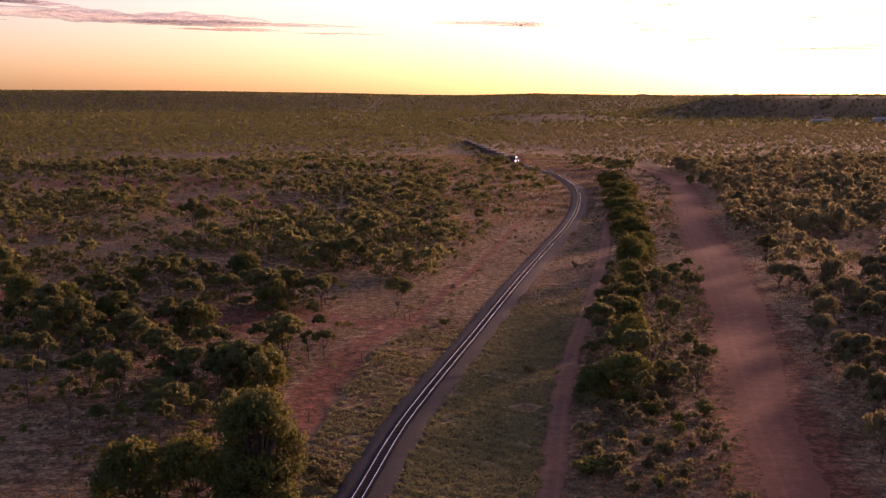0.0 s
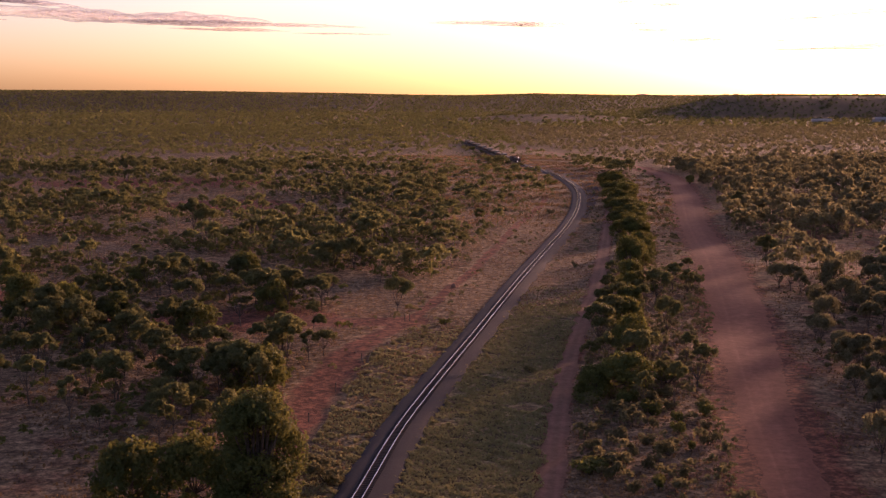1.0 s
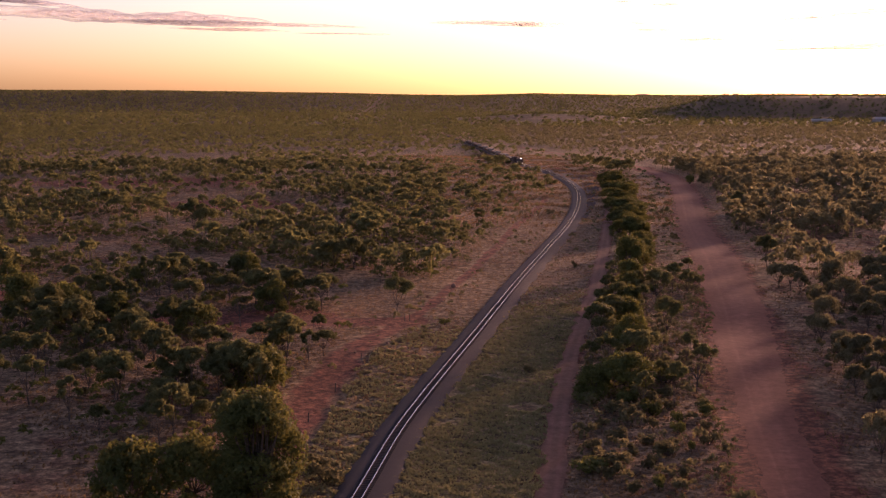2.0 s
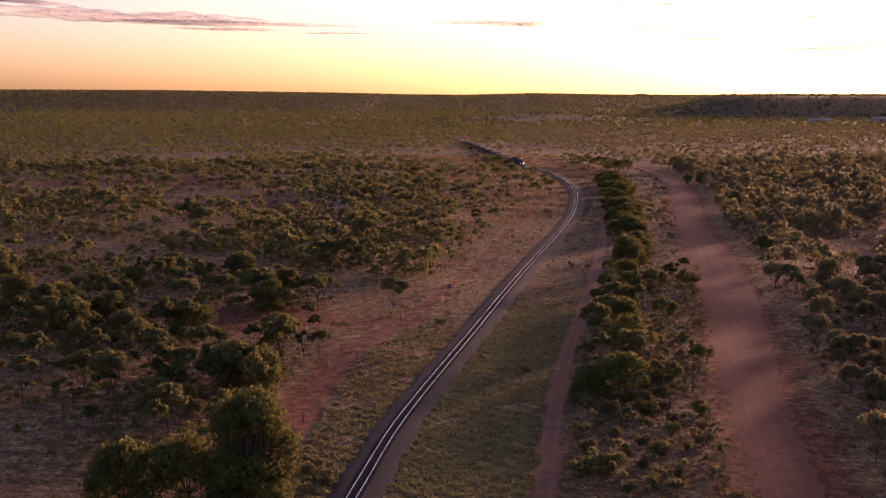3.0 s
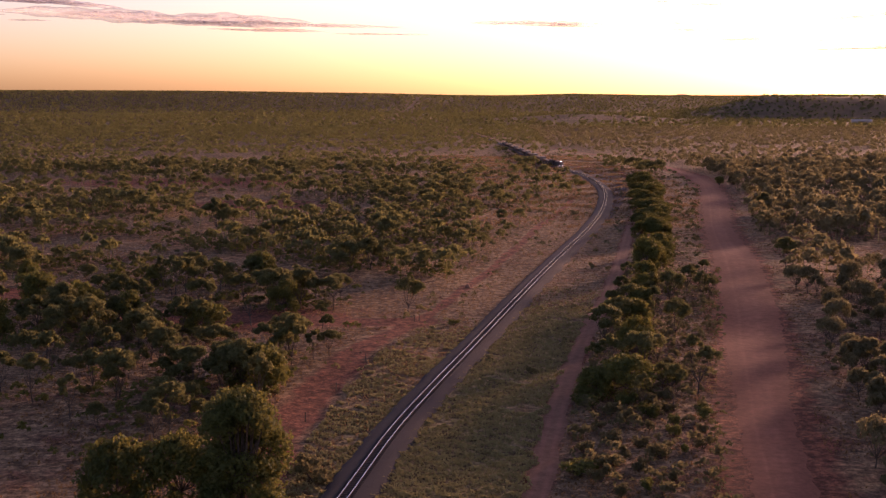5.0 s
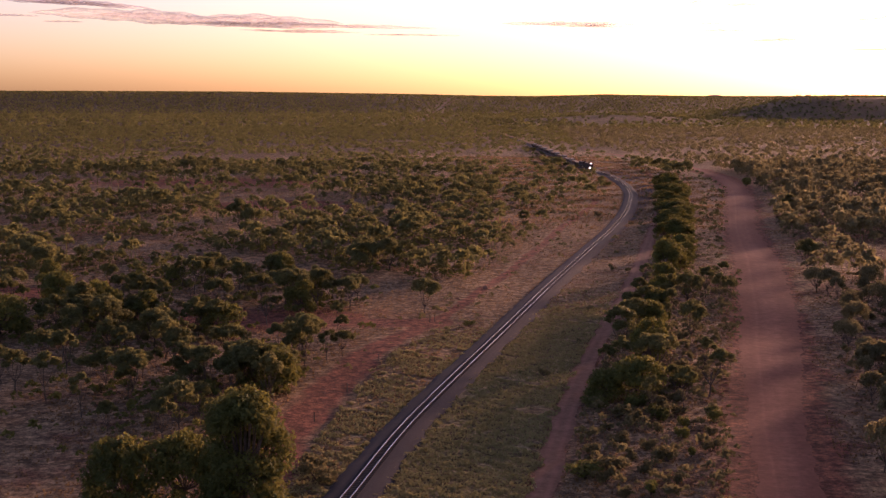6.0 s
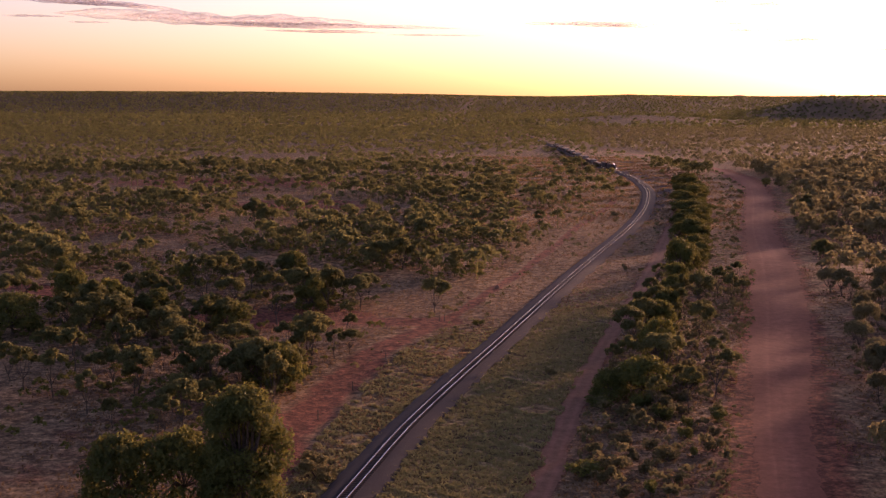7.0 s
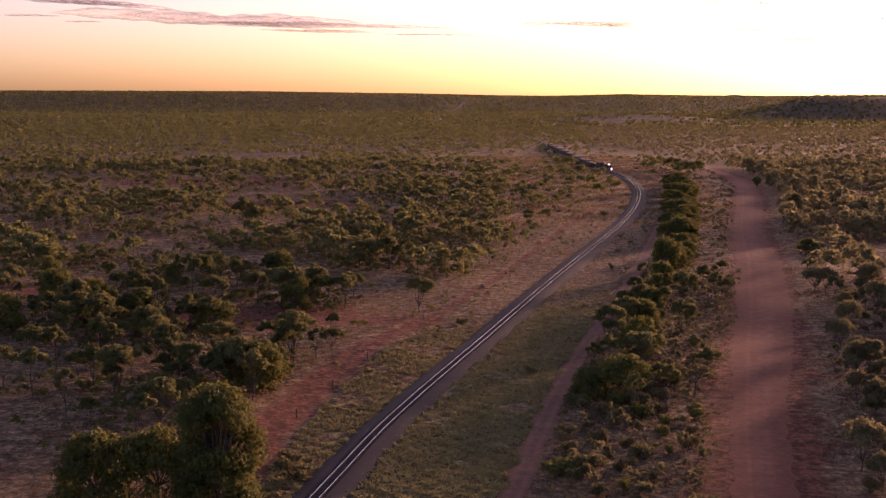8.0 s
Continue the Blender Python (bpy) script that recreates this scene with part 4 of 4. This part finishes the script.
LOCO = locomotive()
TRAIN = [(LOCO, 0.0), (copy_thing(LOCO, pose(0, 0, 0)), 19.0)]
for o in TRAIN[1][0].children_recursive:
    if o.name.startswith("headlight"):
        o.data = o.data.copy()
        o.data.materials[0] = GLASS
TRAIN[1][0]["label"] = "dark diesel locomotive coupled behind the leading one"
W = [wagon(WAGON_GREY), wagon(WAGON_RUST), container_wagon()]
for k in range(22):
    TRAIN.append((W[k] if k < 3 else copy_thing(W[k % 3], pose(0, 0, 0)), 36.5 + 14.8 * k))


# ---- evening clouds ----
def cloud_material():
    m, n, l, b = material("thin_evening_cloud", 1.0, 0, 0)
    b.inputs["Base Color"].default_value = (0.72, 0.71, 0.74, 1)
    tr = n.new("ShaderNodeBsdfTransparent")
    mx = n.new("ShaderNodeMixShader")
    co = n.new("ShaderNodeTexCoord").outputs["Object"]
    mp = n.new("ShaderNodeMapping")
    mp.inputs["Scale"].default_value = (0.012, 0.012, 0.06)
    l.new(co, mp.inputs["Vector"])
    f = ramp(n, l, noise_at(n, l, 1.0, 5, mp.outputs[0]), [(0.3, (0.20, 0.20, 0.20)), (0.7, (0.42, 0.42, 0.42))])
    l.new(f, mx.inputs[0])
    l.new(tr.outputs[0], mx.inputs[1])
    back = n.new("ShaderNodeBsdfTranslucent")
    back.inputs["Color"].default_value = (0.74, 0.73, 0.76, 1)
    body = n.new("ShaderNodeMixShader")
    body.inputs[0].default_value = 0.65
    l.new(b.outputs[0], body.inputs[1])
    l.new(back.outputs[0], body.inputs[2])
    l.new(body.outputs[0], mx.inputs[2])
    l.new(mx.outputs[0], n["Material Output"].inputs["Surface"])
    return m


CLOUD = cloud_material()


def cloud(az, el, half, thick, tilt, seed, shells=2):
    """A long thin streak of cloud, of nested ragged shells, 4600 m away. az, el: degrees; half, thick: metres."""
    r = np.random.default_rng(seed)
    ph = r.uniform(0, 6.28, 8)
    Vs, Fs, at = [], [], 0
    nu, nv = 48, 8
    for q in range(shells):
        sc = 1.1 - 0.4 * q
        u, v = np.meshgrid(np.linspace(-1, 1, nu), np.linspace(0, 2 * math.pi, nv, endpoint=False))
        prof = np.clip(1 - u * u, 0, 1) ** 0.8 * (0.75 + 0.14 * np.sin(u * 4 + ph[0]) + 0.12 * np.sin(u * 11 + ph[1] + q) + 0.10 * np.sin(u * 27 + ph[2])) + 0.01
        X = u * half * (sc + 0.1) + half * 0.1 * q * math.sin(ph[3])
        Y = np.sin(v) * prof * half * 0.25
        Z = np.cos(v) * prof * thick * sc * np.where(np.cos(v) > 0, 1.0, 0.7) + thick * 0.10 * np.sin(u * 4 + ph[4]) + math.tan(radians(tilt)) * X
        i = np.arange(nv)[:, None] * nu + np.arange(nu - 1)
        j = (np.arange(nv)[:, None] + 1) % nv * nu + np.arange(nu - 1)
        Vs.append(np.stack([X, Y, Z], -1).reshape(-1, 3))
        Fs.append(np.stack([i, i + 1, j + 1, j], -1).reshape(-1, 4) + at)
        at += nu * nv
    me = array_mesh("cloud", np.concatenate(Vs), np.concatenate(Fs), True)
    ob = tagged(finish("cloud", me, CLOUD), "thin streak of mauve-grey evening cloud", "cloud", "evening clouds")
    a, e = radians(az), radians(el)
    ob.matrix_basis = pose(4600 * math.sin(a) * math.cos(e), 4600 * math.cos(a) * math.cos(e), 47 + 4600 * math.sin(e), 0, 0, -az)


for k, (az, el, half, thick, tilt) in enumerate((
        (-14.8, 3.62, 470, 34, -1.4), (-10.2, 3.36, 450, 13, -0.8), (-19.3, 4.2, 200, 14, -3), (-21.5, 4.35, 330, 14, -3), (-22.6, 3.65, 90, 5, 0), (-20.3, 3.42, 60, 4, 0),
        (-9.8, 3.1, 190, 8, -1), (-4.7, 2.83, 155, 3.5, -0.5),
        (2.6, 3.32, 220, 11, -0.8), (3.6, 3.2, 130, 6, -1.5),
        (8.4, 4.25, 40, 5, 0), (10.4, 4.10, 75, 9, -1), (9.0, 3.28, 45, 4, 0), (9.6, 2.97, 90, 5, -0.5), (11.9, 2.52, 100, 8, 0),
        (15.6, 2.45, 50, 5, 0), (16.9, 2.4, 50, 4, 0), (16.4, 3.4, 110, 8, 1.5), (18.8, 3.6, 160, 18, 3), (18.6, 2.15, 240, 12, 1.5), (17.5, 2.05, 220, 4, 0))):
    cloud(az, el - (0.17 if az < -6 else 0.05), half, thick, tilt, 300 + k)

# ---- sleepers under the rails ----
def build_sleepers():
    bm = bmesh.new()
    box(bm, -1.07, 1.07, -0.12, 0.12, -0.02, 0.1, 0.012)
    me = bpy.data.meshes.new("sleeper")
    bm.to_mesh(me)
    bm.free()
    me.materials.append(SLEEPER)
    s0 = float(np.interp(128, track[:, 1], cum))
    d = np.gradient(track, axis=0)
    far_v, far_f = [], []
    for k in range(900):
        s = s0 + 0.685 * k
        x, y = on_track(s)
        i = min(int(s / 2), len(d) - 1)
        a = math.degrees(math.atan2(-d[i, 0], d[i, 1]))
        if k < 300:
            ob = new("sleeper", me)
            ob.parent = RAILWAY
            ob.matrix_basis = pose(x, y, 0.375, 0, 0, a)
        else:
            c, sn = math.cos(radians(a)), math.sin(radians(a))
            q = np.array([(-1.07, -0.12, 0.36), (1.07, -0.12, 0.36), (1.07, 0.12, 0.36), (-1.07, 0.12, 0.36), (-1.07, -0.12, 0.475), (1.07, -0.12, 0.475), (1.07, 0.12, 0.475), (-1.07, 0.12, 0.475)])
            far_v.append(np.stack([q[:, 0] * c - q[:, 1] * sn + x, q[:, 0] * sn + q[:, 1] * c + y, q[:, 2]], 1))
            far_f.append(np.array([(4, 5, 6, 7), (0, 1, 5, 4), (1, 2, 6, 5), (2, 3, 7, 6), (3, 0, 4, 7)]) + 8 * len(far_f))
    ob = finish("far_sleepers", array_mesh("far_sleepers", np.concatenate(far_v), np.concatenate(far_f)), SLEEPER, RAILWAY)
    tagged(ob, "row of weathered sleepers", kind="stuff")


build_sleepers()


def motions():
    """The train rolls towards the camera along the track."""
    for ob, back in TRAIN:
        rows = []
        for t in (0.0, 1.0, 2.0, 3.0, 4.0, 5.0, 6.0, 7.0, 8.0):
            s = TRAIN_S0 - TRAIN_V * t + 9.0 + back
            (x0, y0), (x1, y1) = on_track(s - 5), on_track(s + 5)
            heading = math.degrees(math.atan2(-(x0 - x1), y0 - y1))
            rows.append((t, pose((x0 + x1) / 2, (y0 + y1) / 2, TOP, 0, 0, heading)))
        walk(ob, rows)


motions()
